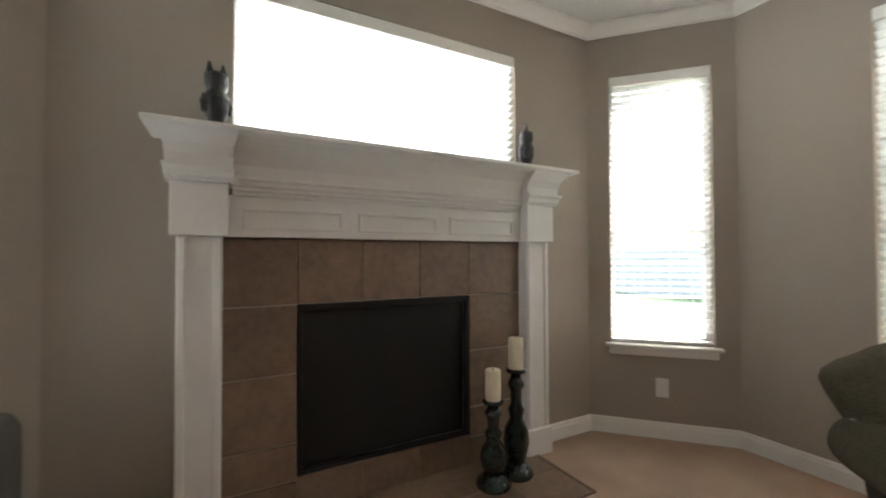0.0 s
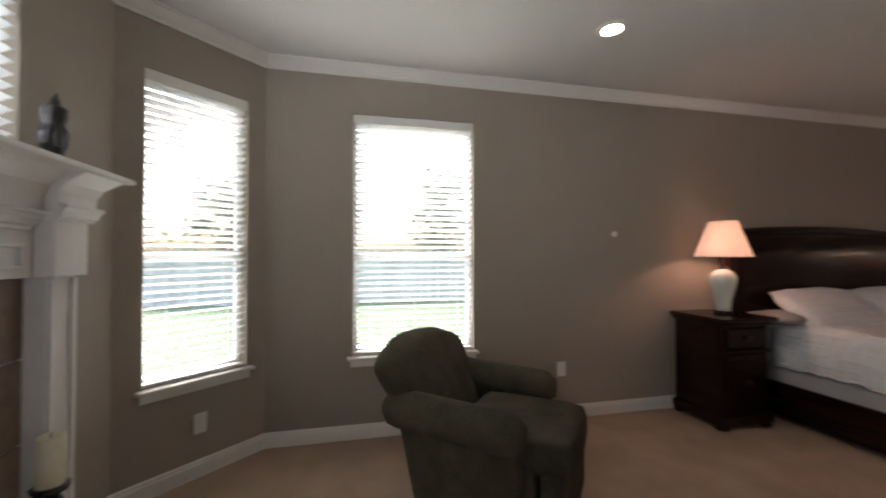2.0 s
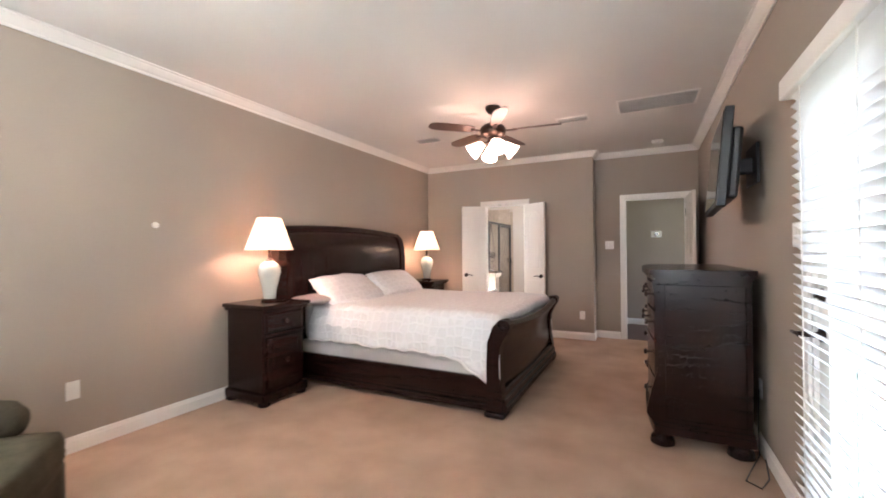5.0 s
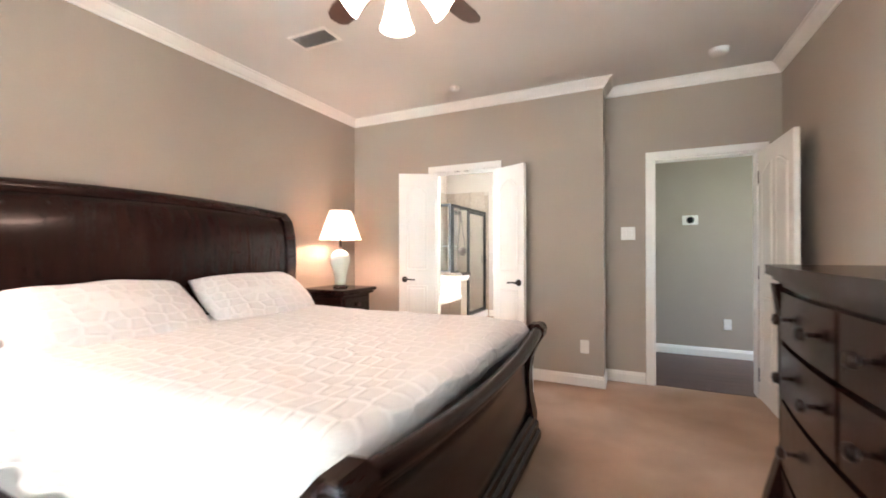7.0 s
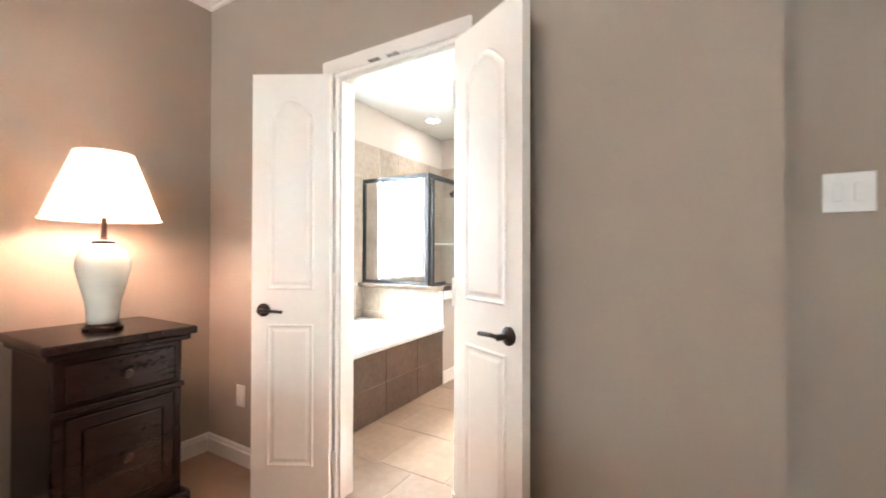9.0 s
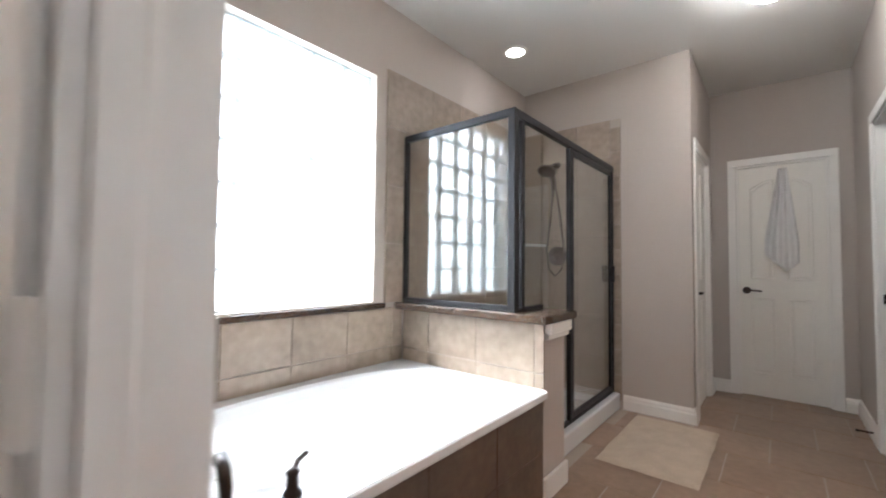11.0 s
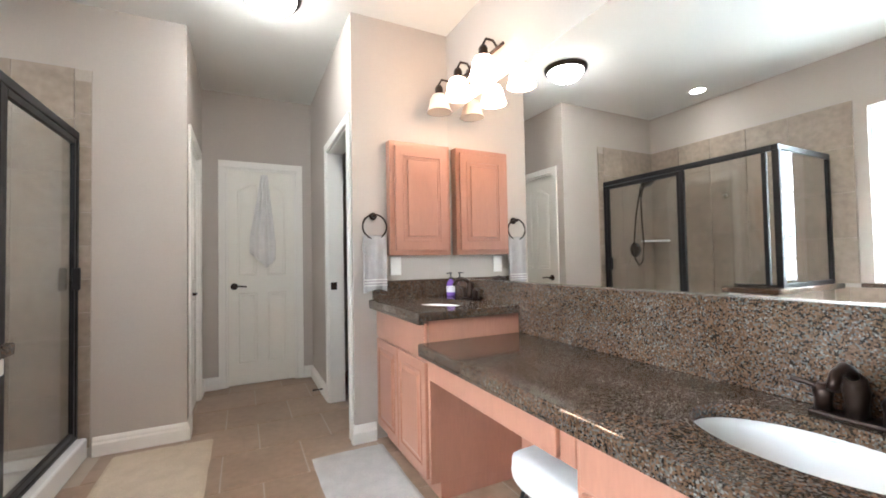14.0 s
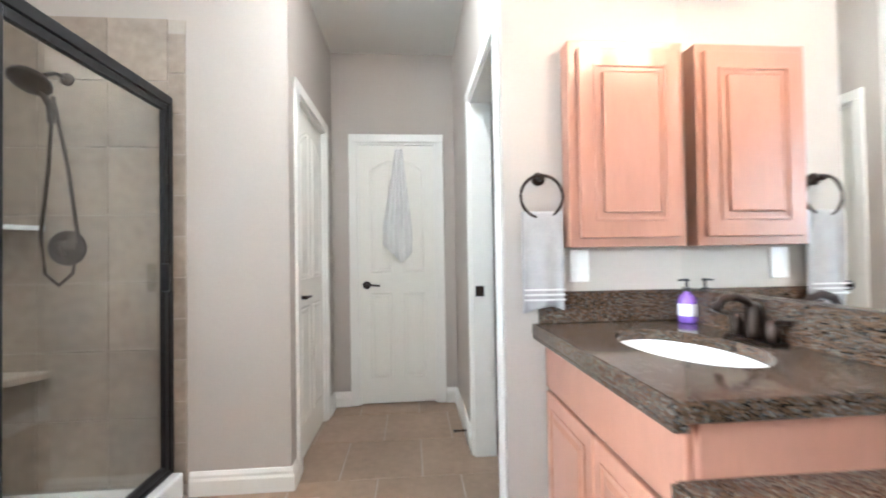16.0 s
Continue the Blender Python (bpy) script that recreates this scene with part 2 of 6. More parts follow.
M["can_bath"] = glow("lit_bath_downlight_lens", (1.0, 0.95, 0.88), 4.0)
M["blade"] = mat("fan_blade_wood", (0.06, 0.032, 0.022), 0.4, var=0.3, scale=4, fine=30, bump=0.04, stretch=(1, 1, 1))


# ---- building helpers ----
def link_mesh(name, bm, material, smooth=False):
    me = bpy.data.meshes.new(name)
    bm.normal_update()
    bm.to_mesh(me)
    bm.free()
    if smooth:
        me.polygons.foreach_set("use_smooth", [True] * len(me.polygons))
    if material:
        me.materials.append(M[material])
    return new(name, me)


def part(name, bm, material, parent, label="", smooth=False):
    ob = link_mesh(name, bm, material, smooth)
    ob.parent = parent
    if label:
        ob["label"] = label
    return ob


def base(name, m, label, category, group=""):
    """The Empty at a thing's base that holds its parts."""
    e = new(name)
    e.empty_display_size = 0.05
    e.matrix_world = m
    return tagged(e, label, category, group)


def structure(name, bm, material, label="", category="", smooth=False):
    ob = link_mesh(name, bm, material, smooth)
    return tagged(ob, label or name.replace("_", " "), category or "structure", kind="structure")


def box(bm, x0, x1, y0, y1, z0, z1, bevel=0.0, m=None, seg=2):
    r = bmesh.ops.create_cube(bm, size=1.0)
    vs = r["verts"]
    bmesh.ops.scale(bm, vec=(x1 - x0, y1 - y0, z1 - z0), verts=vs)
    bmesh.ops.translate(bm, vec=((x0 + x1) / 2, (y0 + y1) / 2, (z0 + z1) / 2), verts=vs)
    if m:
        bmesh.ops.transform(bm, matrix=m, verts=vs)
    if bevel:
        es = list({e for v in vs for e in v.link_edges})
        bmesh.ops.bevel(bm, geom=es, offset=bevel, segments=seg, profile=0.5, affect="EDGES")
    return bm


def cube(x0, x1, y0, y1, z0, z1, bevel=0.0, m=None, seg=2):
    return box(bmesh.new(), x0, x1, y0, y1, z0, z1, bevel, m, seg)


def lathe(profile, seg=24, bm=None, m=None, sx=1.0, sy=1.0):
    """A turned shape from (radius, height) pairs round z."""
    bm = bm or bmesh.new()
    rings = []
    for r, z in profile:
        ring = []
        for k in range(seg):
            a = 2 * math.pi * k / seg
            v = Vector((sx * r * math.cos(a), sy * r * math.sin(a), z))
            ring.append(bm.verts.new(m @ v if m else v))
        rings.append(ring)
    for a, b in zip(rings, rings[1:]):
        for k in range(seg):
            bm.faces.new((a[k], a[(k + 1) % seg], b[(k + 1) % seg], b[k]))
    for ring, flip in ((rings[0], True), (rings[-1], False)):
        bm.faces.new(list(reversed(ring)) if flip else ring)
    bmesh.ops.recalc_face_normals(bm, faces=bm.faces)
    return bm


def tube(points, radius, seg=10, bm=None, closed=False):
    """A round bar along points."""
    bm = bm or bmesh.new()
    pts = [Vector(p) for p in points]
    rings = []
    n = len(pts)
    for i, p in enumerate(pts):
        a = pts[(i - 1) % n] if closed or i else p
        b = pts[(i + 1) % n] if closed or i < n - 1 else p
        d = (b - a).normalized()
        q = d.to_track_quat("Z", "Y")
        rings.append([bm.verts.new(p + q @ Vector((radius * math.cos(2 * math.pi * k / seg), radius * math.sin(2 * math.pi * k / seg), 0))) for k in range(seg)])
    pairs = list(zip(rings, rings[1:])) + ([(rings[-1], rings[0])] if closed else [])
    for a, b in pairs:
        for k in range(seg):
            bm.faces.new((a[k], a[(k + 1) % seg], b[(k + 1) % seg], b[k]))
    if not closed:
        bm.faces.new(list(reversed(rings[0])))
        bm.faces.new(rings[-1])
    bmesh.ops.recalc_face_normals(bm, faces=bm.faces)
    return bm


def extrude_profile(pts, x0, x1, axis="x", bm=None):
    """A closed outline pulled along an axis. pts are pairs: (y, z) for x, (x, z) for y."""
    bm = bm or bmesh.new()
    def at(s, p):
        return (s, p[0], p[1]) if axis == "x" else (p[0], s, p[1]) if axis == "y" else (p[0], p[1], s)
    a = [bm.verts.new(at(x0, p)) for p in pts]
    b = [bm.verts.new(at(x1, p)) for p in pts]
    n = len(pts)
    for k in range(n):
        bm.faces.new((a[k], a[(k + 1) % n], b[(k + 1) % n], b[k]))
    bm.faces.new(list(reversed(a)))
    bm.faces.new(b)
    bmesh.ops.recalc_face_normals(bm, faces=bm.faces)
    return bm


def sweep(path, profile, closed=False, bm=None):
    """A moulding along a plan path, room on the left of it; profile pairs are (into the room, z), mitred at corners."""
    bm = bm or bmesh.new()
    pts = [Vector((x, y)) for x, y in path]
    n = len(pts)
    rings = []
    for i, p in enumerate(pts):
        d0 = (p - pts[i - 1]).normalized() if closed or i else None
        d1 = (pts[(i + 1) % n] - p).normalized() if closed or i < n - 1 else None
        d0, d1 = d0 or d1, d1 or d0
        n0, n1 = Vector((-d0.y, d0.x)), Vector((-d1.y, d1.x))
        mit = (n0 + n1)
        mit = mit / max(mit.dot(n0), 0.2)
        rings.append([bm.verts.new((p.x + mit.x * o, p.y + mit.y * o, z)) for o, z in profile])
    m = len(profile)
    for a, b in list(zip(rings, rings[1:])) + ([(rings[-1], rings[0])] if closed else []):
        for k in range(m):
            bm.faces.new((a[k], a[(k + 1) % m], b[(k + 1) % m], b[k]))
    if not closed:
        bm.faces.new(rings[0])
        bm.faces.new(list(reversed(rings[-1])))
    bmesh.ops.recalc_face_normals(bm, faces=bm.faces)
    return bm


def frame_of(p0, p1):
    """Axes of a wall that runs from p0 to p1 on the plan: x along it, y into the room on its left."""
    d = (Vector(p1) - Vector(p0)).normalized()
    return Matrix(((d.x, -d.y, 0, p0[0]), (d.y, d.x, 0, p0[1]), (0, 0, 1, 0), (0, 0, 0, 1)))


def wall(name, p0, p1, holes=(), thick=0.14, top=2.74, material="wall", label=""):
    """A wall with its openings (s0, s1, z0, z1) cut through; room on the left from p0 to p1."""
    length = (Vector(p1) - Vector(p0)).length
    ss = sorted({0.0, length, *[h[0] for h in holes], *[h[1] for h in holes]})
    zs = sorted({0.0, top, *[h[2] for h in holes], *[h[3] for h in holes]})
    bm = bmesh.new()
    for s0, s1 in zip(ss, ss[1:]):
        run = None
        for z0, z1 in zip(zs, zs[1:]):
            c = ((s0 + s1) / 2, (z0 + z1) / 2)
            if any(h[0] < c[0] < h[1] and h[2] < c[1] < h[3] for h in holes):
                if run:
                    box(bm, s0, s1, -thick, 0, *run)
                run = None
            else:
                run = (run[0], z1) if run else (z0, z1)
        if run:
            box(bm, s0, s1, -thick, 0, *run)
    bm.transform(frame_of(p0, p1))
    return structure(name, bm, material, label or "smooth taupe painted plaster wall", "wall")


def prism(points, z0, z1):
    bm = bmesh.new()
    a = [bm.verts.new((x, y, z0)) for x, y in points]
    b = [bm.verts.new((x, y, z1)) for x, y in points]
    n = len(points)
    for k in range(n):
        bm.faces.new((a[k], a[(k + 1) % n], b[(k + 1) % n], b[k]))
    bm.faces.new(list(reversed(a)))
    bm.faces.new(b)
    bmesh.ops.recalc_face_normals(bm, faces=bm.faces)
    return bm


def cushion(sx, sy, sz, puff=0.35, n=10, seed=0, sag=0.0):
    """A soft block: a rounded box whose faces swell a little."""
    bm = bmesh.new()
    bmesh.ops.create_cube(bm, size=1.0)
    bmesh.ops.subdivide_edges(bm, edges=bm.edges[:], cuts=n, use_grid_fill=True)
    for v in bm.verts:
        x, y, z = (2 * c for c in v.co)
        e = 4.0
        r = (abs(x) ** e + abs(y) ** e + abs(z) ** e) ** (1 / e)
        k = max(abs(x), abs(y), abs(z)) / r if r else 1
        k = 1 + (k - 1) * puff * 2
        w = noise.noise(Vector((x * 2.3 + seed, y * 2.3, z * 2.3))) * 0.025
        v.co = Vector((x * k * sx / 2, y * k * sy / 2, z * k * sz / 2 - sag * (1 - x * x) * (1 - y * y))) * (1 + w)
    bmesh.ops.recalc_face_normals(bm, faces=bm.faces)
    return bm


def pillow_mesh(w, d, h, seed=0):
    """A pillow: plump in the middle, thin at its seam, with drawn-in corners."""
    bm = bmesh.new()
    n = 18
    grid = {}
    for s in (1, -1):
        for i in range(n + 1):
            for j in range(n + 1):
                u, v = 2 * i / n - 1, 2 * j / n - 1
                rim = abs(u) == 1 or abs(v) == 1
                if s == -1 and rim:
                    grid[s, i, j] = grid[1, i, j]
                    continue
                pu = max(0.0, (1 - abs(u) ** 2.6)) ** 0.5 * max(0.0, (1 - abs(v) ** 2.6)) ** 0.5
                cx = 1 - 0.06 * v * v * (1 - abs(u) * 0.3)
                w2 = noise.noise(Vector((u * 2 + seed, v * 2, s))) * 0.018 * (0 if rim else 1)
                grid[s, i, j] = bm.verts.new((u * w / 2 * cx, v * d / 2 * (1 - 0.06 * u * u), s * h / 2 * pu + w2))
    for s in (1, -1):
        for i in range(n):
            for j in range(n):
                q = [grid[s, i, j], grid[s, i + 1, j], grid[s, i + 1, j + 1], grid[s, i, j + 1]]
                bm.faces.new(q if s == 1 else q[::-1])
    return bm


def outlet(x, y, z, angle, kind="outlet", wide=0.075):
    o = base("wall_outlet" if kind == "outlet" else "light_switch", pose(x, y, z, 0, 0, angle),
             "white plastic duplex outlet plate on the wall" if kind == "outlet" else "white plastic light switch plate on the wall",
             "outlet" if kind == "outlet" else "switch")
    part("plate", cube(-wide / 2, wide / 2, 0, 0.007, -0.06, 0.06, 0.003), "plastic", o)
    if kind == "outlet":
        for dz in (-0.026, 0.026):
            part("socket", lathe([(0.016, 0), (0.016, 0.003)], 14, m=pose(0, 0.006, dz, -90)), "plastic", o)
    else:
        for k in range(int(wide / 0.05)):
            cx = -wide / 2 + 0.0375 + 0.048 * k
            part("toggle", cube(cx - 0.011, cx + 0.011, 0.005, 0.011, -0.028, 0.028, 0.002), "plastic", o)
    return o


# ---- bedroom shell ----
H = 2.74
FA, AB, FC, CR = (0.605, 0.17), (0.0, 0.80), (3.38, 0.17), (4.05, 0.84)
wall("wall_west", (0.0, 8.0), AB, [(8.0 - 2.33, 8.0 - 1.40, 0.60, 2.39)])
LA = (Vector(FA) - Vector(AB)).length
wall("wall_southwest", AB, FA, [(0.13, 0.735, 0.60, 2.39)])
wall("wall_south", FA, FC, [(1.225 - 0.605, 2.77 - 0.605, 1.72, 2.41), (1.58 - 0.605, 2.50 - 0.605, 0.18, 0.955)])
LC = (Vector(CR) - Vector(FC)).length
wall("wall_southeast", FC, CR, [(0.17, 0.78, 0.60, 2.39)])
wall("wall_east", CR, (4.05, 8.28), [(3.29 - 0.84, 4.14 - 0.84, 0.0, 2.05)])
wall("wall_entry", (4.19, 8.28), (2.715, 8.28), [(4.19 - 3.90, 4.19 - 3.12, 0.0, 2.05)], thick=0.12)
wall("wall_north", (2.715, 8.0), (-0.50, 8.0), [(2.715 - 1.72, 2.715 - 1.04, 0.0, 2.05)], thick=0.12)

carpet_bm = prism([AB, FA, FC, CR, (4.05, 8.30), (2.715, 8.30), (2.715, 8.06), (0, 8.06)], -0.08, 0.0)
structure("floor_bedroom", carpet_bm, "carpet", "worn beige wall-to-wall carpet", "floor")
structure("ceiling_bedroom", prism([(-0.2, 0.0), (4.25, 0.0), (4.25, 8.42), (2.715, 8.42), (2.715, 8.06), (-0.2, 8.06)], H, H + 0.1), "ceil",
          "flat white painted bedroom ceiling", "ceiling")

crown = [(0.0, 2.665), (0.012, 2.665), (0.016, 2.68), (0.03, 2.69), (0.055, 2.715), (0.065, 2.728), (0.08, 2.732), (0.08, 2.7398), (0.0, 2.7398)]
room_path = [(0.0, 8.0), AB, FA, FC, CR, (4.05, 8.28), (2.715, 8.28), (2.715, 8.0)]
structure("crown_moulding", sweep(room_path, crown, closed=True), "trim", "white stepped crown moulding round the bedroom", "trim")
skirt = [(0.0, 0.0), (0.016, 0.0), (0.016, 0.075), (0.011, 0.085), (0.011, 0.094), (0.005, 0.104), (0.0, 0.104)]
for nm, pth in (("baseboard_west", [(0.94, 8.0), (0.0, 8.0), AB, FA, (1.06, 0.17)]),
                ("baseboard_southeast", [(2.975, 0.17), FC, CR, (4.05, 3.235)]),
                ("baseboard_east", [(4.05, 4.195), (4.05, 8.28), (3.965, 8.28)]),
                ("baseboard_north", [(3.055, 8.28), (2.715, 8.28), (2.715, 8.0), (1.81, 8.0)])):
    structure(nm, sweep(pth, skirt), "trim", "white moulded baseboard along the carpet", "trim")


def casing(name, p0, p1, s0, s1, top, material="trim", width=0.062, side=0.0, jamb=0.12):
    """Door casing and jamb lining round an opening in a wall that runs from p0 to p1."""
    f = frame_of(p0, p1)
    o = tagged(new(name), "white moulded door casing round the opening", "door frame", kind="structure")
    for nm, b in (("casing_leg", (s0 - width, s0, 0, top)), ("casing_leg", (s1, s1 + width, 0, top)), ("casing_head", (s0 - width, s1 + width, top, top + width))):
        bm = cube(b[0], b[1], side, side + 0.017, b[2], b[3], 0.005)
        bm.transform(f)
        part(nm, bm, material, o)
    for nm, b in (("jamb", (s0, s0 + 0.018, 0, top - 0.018)), ("jamb", (s1 - 0.018, s1, 0, top - 0.018)), ("head_jamb", (s0, s1, top - 0.018, top))):
        bm = cube(b[0], b[1], -jamb - 0.002, 0.002, b[2], b[3], 0.002)
        bm.transform(f)
        part(nm, bm, material, o)
    return o


bath_frame = casing("door_frame_bath", (2.715, 8.0), (-0.5, 8.0), 2.715 - 1.72, 2.715 - 1.04, 2.05)
for nm, q in (("jamb_stop", (1.059, 1.071, 0.0, 2.03)), ("jamb_stop", (1.689, 1.701, 0.0, 2.03)), ("head_stop", (1.071, 1.689, 2.018, 2.031))):
    part(nm, cube(q[0], q[1], 8.02, 8.055, q[2], q[3], 0.002), "trim", bath_frame)
casing("door_frame_entry", (4.19, 8.28), (2.715, 8.28), 4.19 - 3.90, 4.19 - 3.12, 2.05)


def blind_window(name, p0, p1, s0, s1, z0, z1, pitch=0.045, sill=True, rail=True, stool_out=0.05, tilt=22):
    """A vinyl window with a wooden-slat blind in the opening, sill board and apron in the room."""
    f = frame_of(p0, p1)
    o = base(name, f, "white vinyl window with open white slatted blind", "window")
    o["kind"] = "structure"
    for nm, b in (("window_frame", (s0, s0 + 0.035, z0, z1)), ("window_frame", (s1 - 0.035, s1, z0, z1)),
                  ("window_frame", (s0, s1, z0, z0 + 0.045)), ("window_frame", (s0, s1, z1 - 0.035, z1))):
        part(nm, cube(b[0], b[1], -0.12, -0.075, b[2], b[3], 0.004), "vinyl", o)
    zm = z0 + (z1 - z0) * 0.41
    if rail:
        part("meeting_rail", cube(s0 + 0.035, s1 - 0.035, -0.115, -0.08, zm - 0.02, zm + 0.02, 0.004), "vinyl", o)
    pane = part("pane", cube(s0 + 0.03, s1 - 0.03, -0.100, -0.096, z0 + 0.03, z1 - 0.03), "glass", o)
    pane.visible_shadow = False
    if sill:
        part("window_sill", cube(s0 - 0.035, s1 + 0.035, -0.07, stool_out, z0 - 0.022, z0, 0.006), "trim", o, "white painted stool board")
        part("apron", cube(s0 - 0.015, s1 + 0.015, 0.0, 0.014, z0 - 0.075, z0 - 0.022, 0.004), "trim", o)
    part("blind_valance", cube(s0 + 0.002, s1 - 0.002, -0.068, -0.004, z1 - 0.065, z1 - 0.001, 0.004), "trim", o, "white blind head rail with valance")
    bm = cube(-(s1 - s0) / 2 + 0.008, (s1 - s0) / 2 - 0.008, -0.0245, 0.0245, -0.0015, 0.0015)
    first = None
    n = int((z1 - 0.075 - z0 - 0.03) / pitch)
    for k in range(n):
        z = z1 - 0.085 - pitch * k
        if first is None:
            first = part("slat", bm, "slat", o)
            sl = first
        else:
            sl = new("slat", first.data)
            sl.parent = o
        sl.matrix_local = pose((s0 + s1) / 2, -0.036, z, tilt + random.uniform(-1.2, 1.2), random.uniform(-0.12, 0.12), 0)
    part("bottom_rail", cube(s0 + 0.008, s1 - 0.008, -0.06, -0.012, z0 + 0.006, z0 + 0.026, 0.004), "trim", o)
    for fr in (0.14, 0.5, 0.86) if s1 - s0 > 0.7 else (0.2, 0.8):
        x = s0 + (s1 - s0) * fr
        part("ladder_cord", cube(x - 0.0015, x + 0.0015, -0.013, -0.010, z0 + 0.02, z1 - 0.06), "trim", o)
    return o


blind_window("window_1", (0.0, 8.0), AB, 8.0 - 2.33, 8.0 - 1.40, 0.60, 2.39)
blind_window("window_2", AB, FA, 0.13, 0.735, 0.60, 2.39)
blind_window("window_3", FC, CR, 0.17, 0.78, 0.60, 2.39)
blind_window("window_4", FA, FC, 1.225 - 0.605, 2.77 - 0.605, 1.72, 2.41, sill=False, rail=False)


# ---- fireplace ----
def fireplace():
    o = base("fireplace", pose(2.015, 0.17, 0), "white painted fireplace mantel with brown stone tile surround", "fireplace")
    # local x is measured from the middle, y out of the wall
    for s in (-1, 1):
        cx = s * 0.87
        part("pilaster", cube(cx - 0.08, cx + 0.08, 0.0, 0.095, 0.0, 1.262, 0.004), "mantel", o)
        for dx in (-0.062, 0.062):
            part("pilaster_bead", cube(cx + dx - 0.014, cx + dx + 0.014, 0.095, 0.108, 0.16, 1.255, 0.004), "mantel", o)
        part("plinth", cube(cx - 0.092, cx + 0.092, 0.0, 0.118, 0.0, 0.155, 0.005), "mantel", o)
        part("corner_block", cube(cx - 0.10, cx + 0.10, 0.0, 0.13, 1.262, 1.492, 0.004), "mantel", o)
        prof = [(0.0, 1.492), (0.145, 1.492), (0.145, 1.502), (0.158, 1.508), (0.165, 1.53), (0.18, 1.545), (0.18, 1.556), (0.15, 1.562), (0.152, 1.60), (0.175, 1.64), (0.225, 1.672), (0.245, 1.685), (0.0, 1.685)]
        bm = extrude_profile(prof, cx - 0.115, cx + 0.115, "x")
        for v in bm.verts:
            if v.co.y > 0.1:
                v.co.x = cx + (v.co.x - cx) * (1 + (v.co.y - 0.145) * 1.6)
        part("capital", bm, "mantel", o, "stepped and coved white capital")
    part("frieze", cube(-0.77, 0.77, 0.0, 0.062, 1.262, 1.45, 0.003), "mantel", o)
    prof = [(0.0, 1.45), (0.07, 1.45), (0.074, 1.463), (0.088, 1.472), (0.088, 1.482), (0.105, 1.492), (0.11, 1.507), (0.125, 1.515), (0.125, 1.524), (0.10, 1.53), (0.103, 1.58), (0.125, 1.63), (0.175, 1.67), (0.20, 1.685), (0.0, 1.685)]
    part("cove", extrude_profile(prof, -0.755, 0.755, "x"), "mantel", o, "white coved bed moulding below the shelf")
    for k in (-1, 0, 1):
        cx = k * 0.50
        for b in ((cx - 0.215, cx + 0.215, 1.38, 1.397), (cx - 0.215, cx + 0.215, 1.295, 1.312), (cx - 0.215, cx - 0.195, 1.312, 1.38), (cx + 0.195, cx + 0.215, 1.312, 1.38)):
            part("panel_moulding", cube(b[0], b[1], 0.062, 0.078, b[2], b[3], 0.005), "mantel", o)
    part("mantel_shelf", cube(-1.045, 1.045, 0.0, 0.275, 1.685, 1.708, 0.008), "mantel", o, "white mantel shelf with rounded nosing")
    # stone tiles, each with open joints on a grout bed
    part("grout_bed", cube(-0.79, -0.437, 0.001, 0.012, 0, 1.262), "grout", o)
    part("grout_bed", cube(0.487, 0.79, 0.001, 0.012, 0, 1.262), "grout", o)
    part("grout_bed", cube(-0.437, 0.487, 0.001, 0.012, 0.957, 1.262), "grout", o)
    part("grout_bed", cube(-0.437, 0.487, 0.001, 0.012, 0, 0.178), "grout", o)
    xs = [-0.79, -0.437, -0.13, 0.178, 0.487, 0.79]
    for i, (a, b) in enumerate(zip(xs, xs[1:])):
        rows = [(0.96, 1.26)] if 0 < i < 4 else [(0.96, 1.26), (0.645, 0.955), (0.33, 0.64), (0.16, 0.325)]
        rows += [(0.0, 0.175)] if 0 < i < 4 else [(0.0, 0.155)]
        for z0, z1 in rows:
            part("tile", cube(a + 0.002, b - 0.002, 0.008, 0.024, z0 + 0.002, z1 - 0.002, 0.002, seg=1), "ftile", o)
    part("firebox", cube(-0.435, 0.485, -0.42, -0.40, 0.16, 0.97), "black", o, "sooty black firebox")
    for b in ((-0.455, -0.437), (0.485, 0.503)):
        part("firebox_side", cube(b[0], b[1], -0.42, 0.0, 0.16, 0.97), "black", o)
    part("firebox_floor", cube(-0.45, 0.5, -0.42, 0.0, 0.155, 0.175), "black", o)
    part("firebox_roof", cube(-0.45, 0.5, -0.42, 0.0, 0.957, 0.975), "black", o)
    for b in ((-0.437, 0.487, 0.925, 0.956), (-0.437, 0.487, 0.179, 0.195), (-0.437, -0.415, 0.195, 0.925), (0.463, 0.487, 0.195, 0.925)):
        part("firebox_trim", cube(b[0], b[1], -0.01, 0.026, b[2], b[3], 0.003), "black", o)
    part("glass_screen", cube(-0.415, 0.463, -0.03, -0.024, 0.195, 0.925), "black", o, "black fire screen")
    for k in range(3):
        part("log", lathe([(0.03, -0.25), (0.045, -0.2), (0.04, 0.2), (0.03, 0.25)], 10, m=pose(-0.02 + 0.1 * k, -0.2 - 0.05 * k, 0.24 + 0.05 * k, 0, 90, 10 * k)), "carved", o)
    # the entablature is a little lower than its mouldings' stock sizes
    for ob in o.children:
        for v in ob.data.vertices:
            if v.co.z > 1.2625:
                v.co.z = 1.262 + (v.co.z - 1.262) * 0.933
    return o


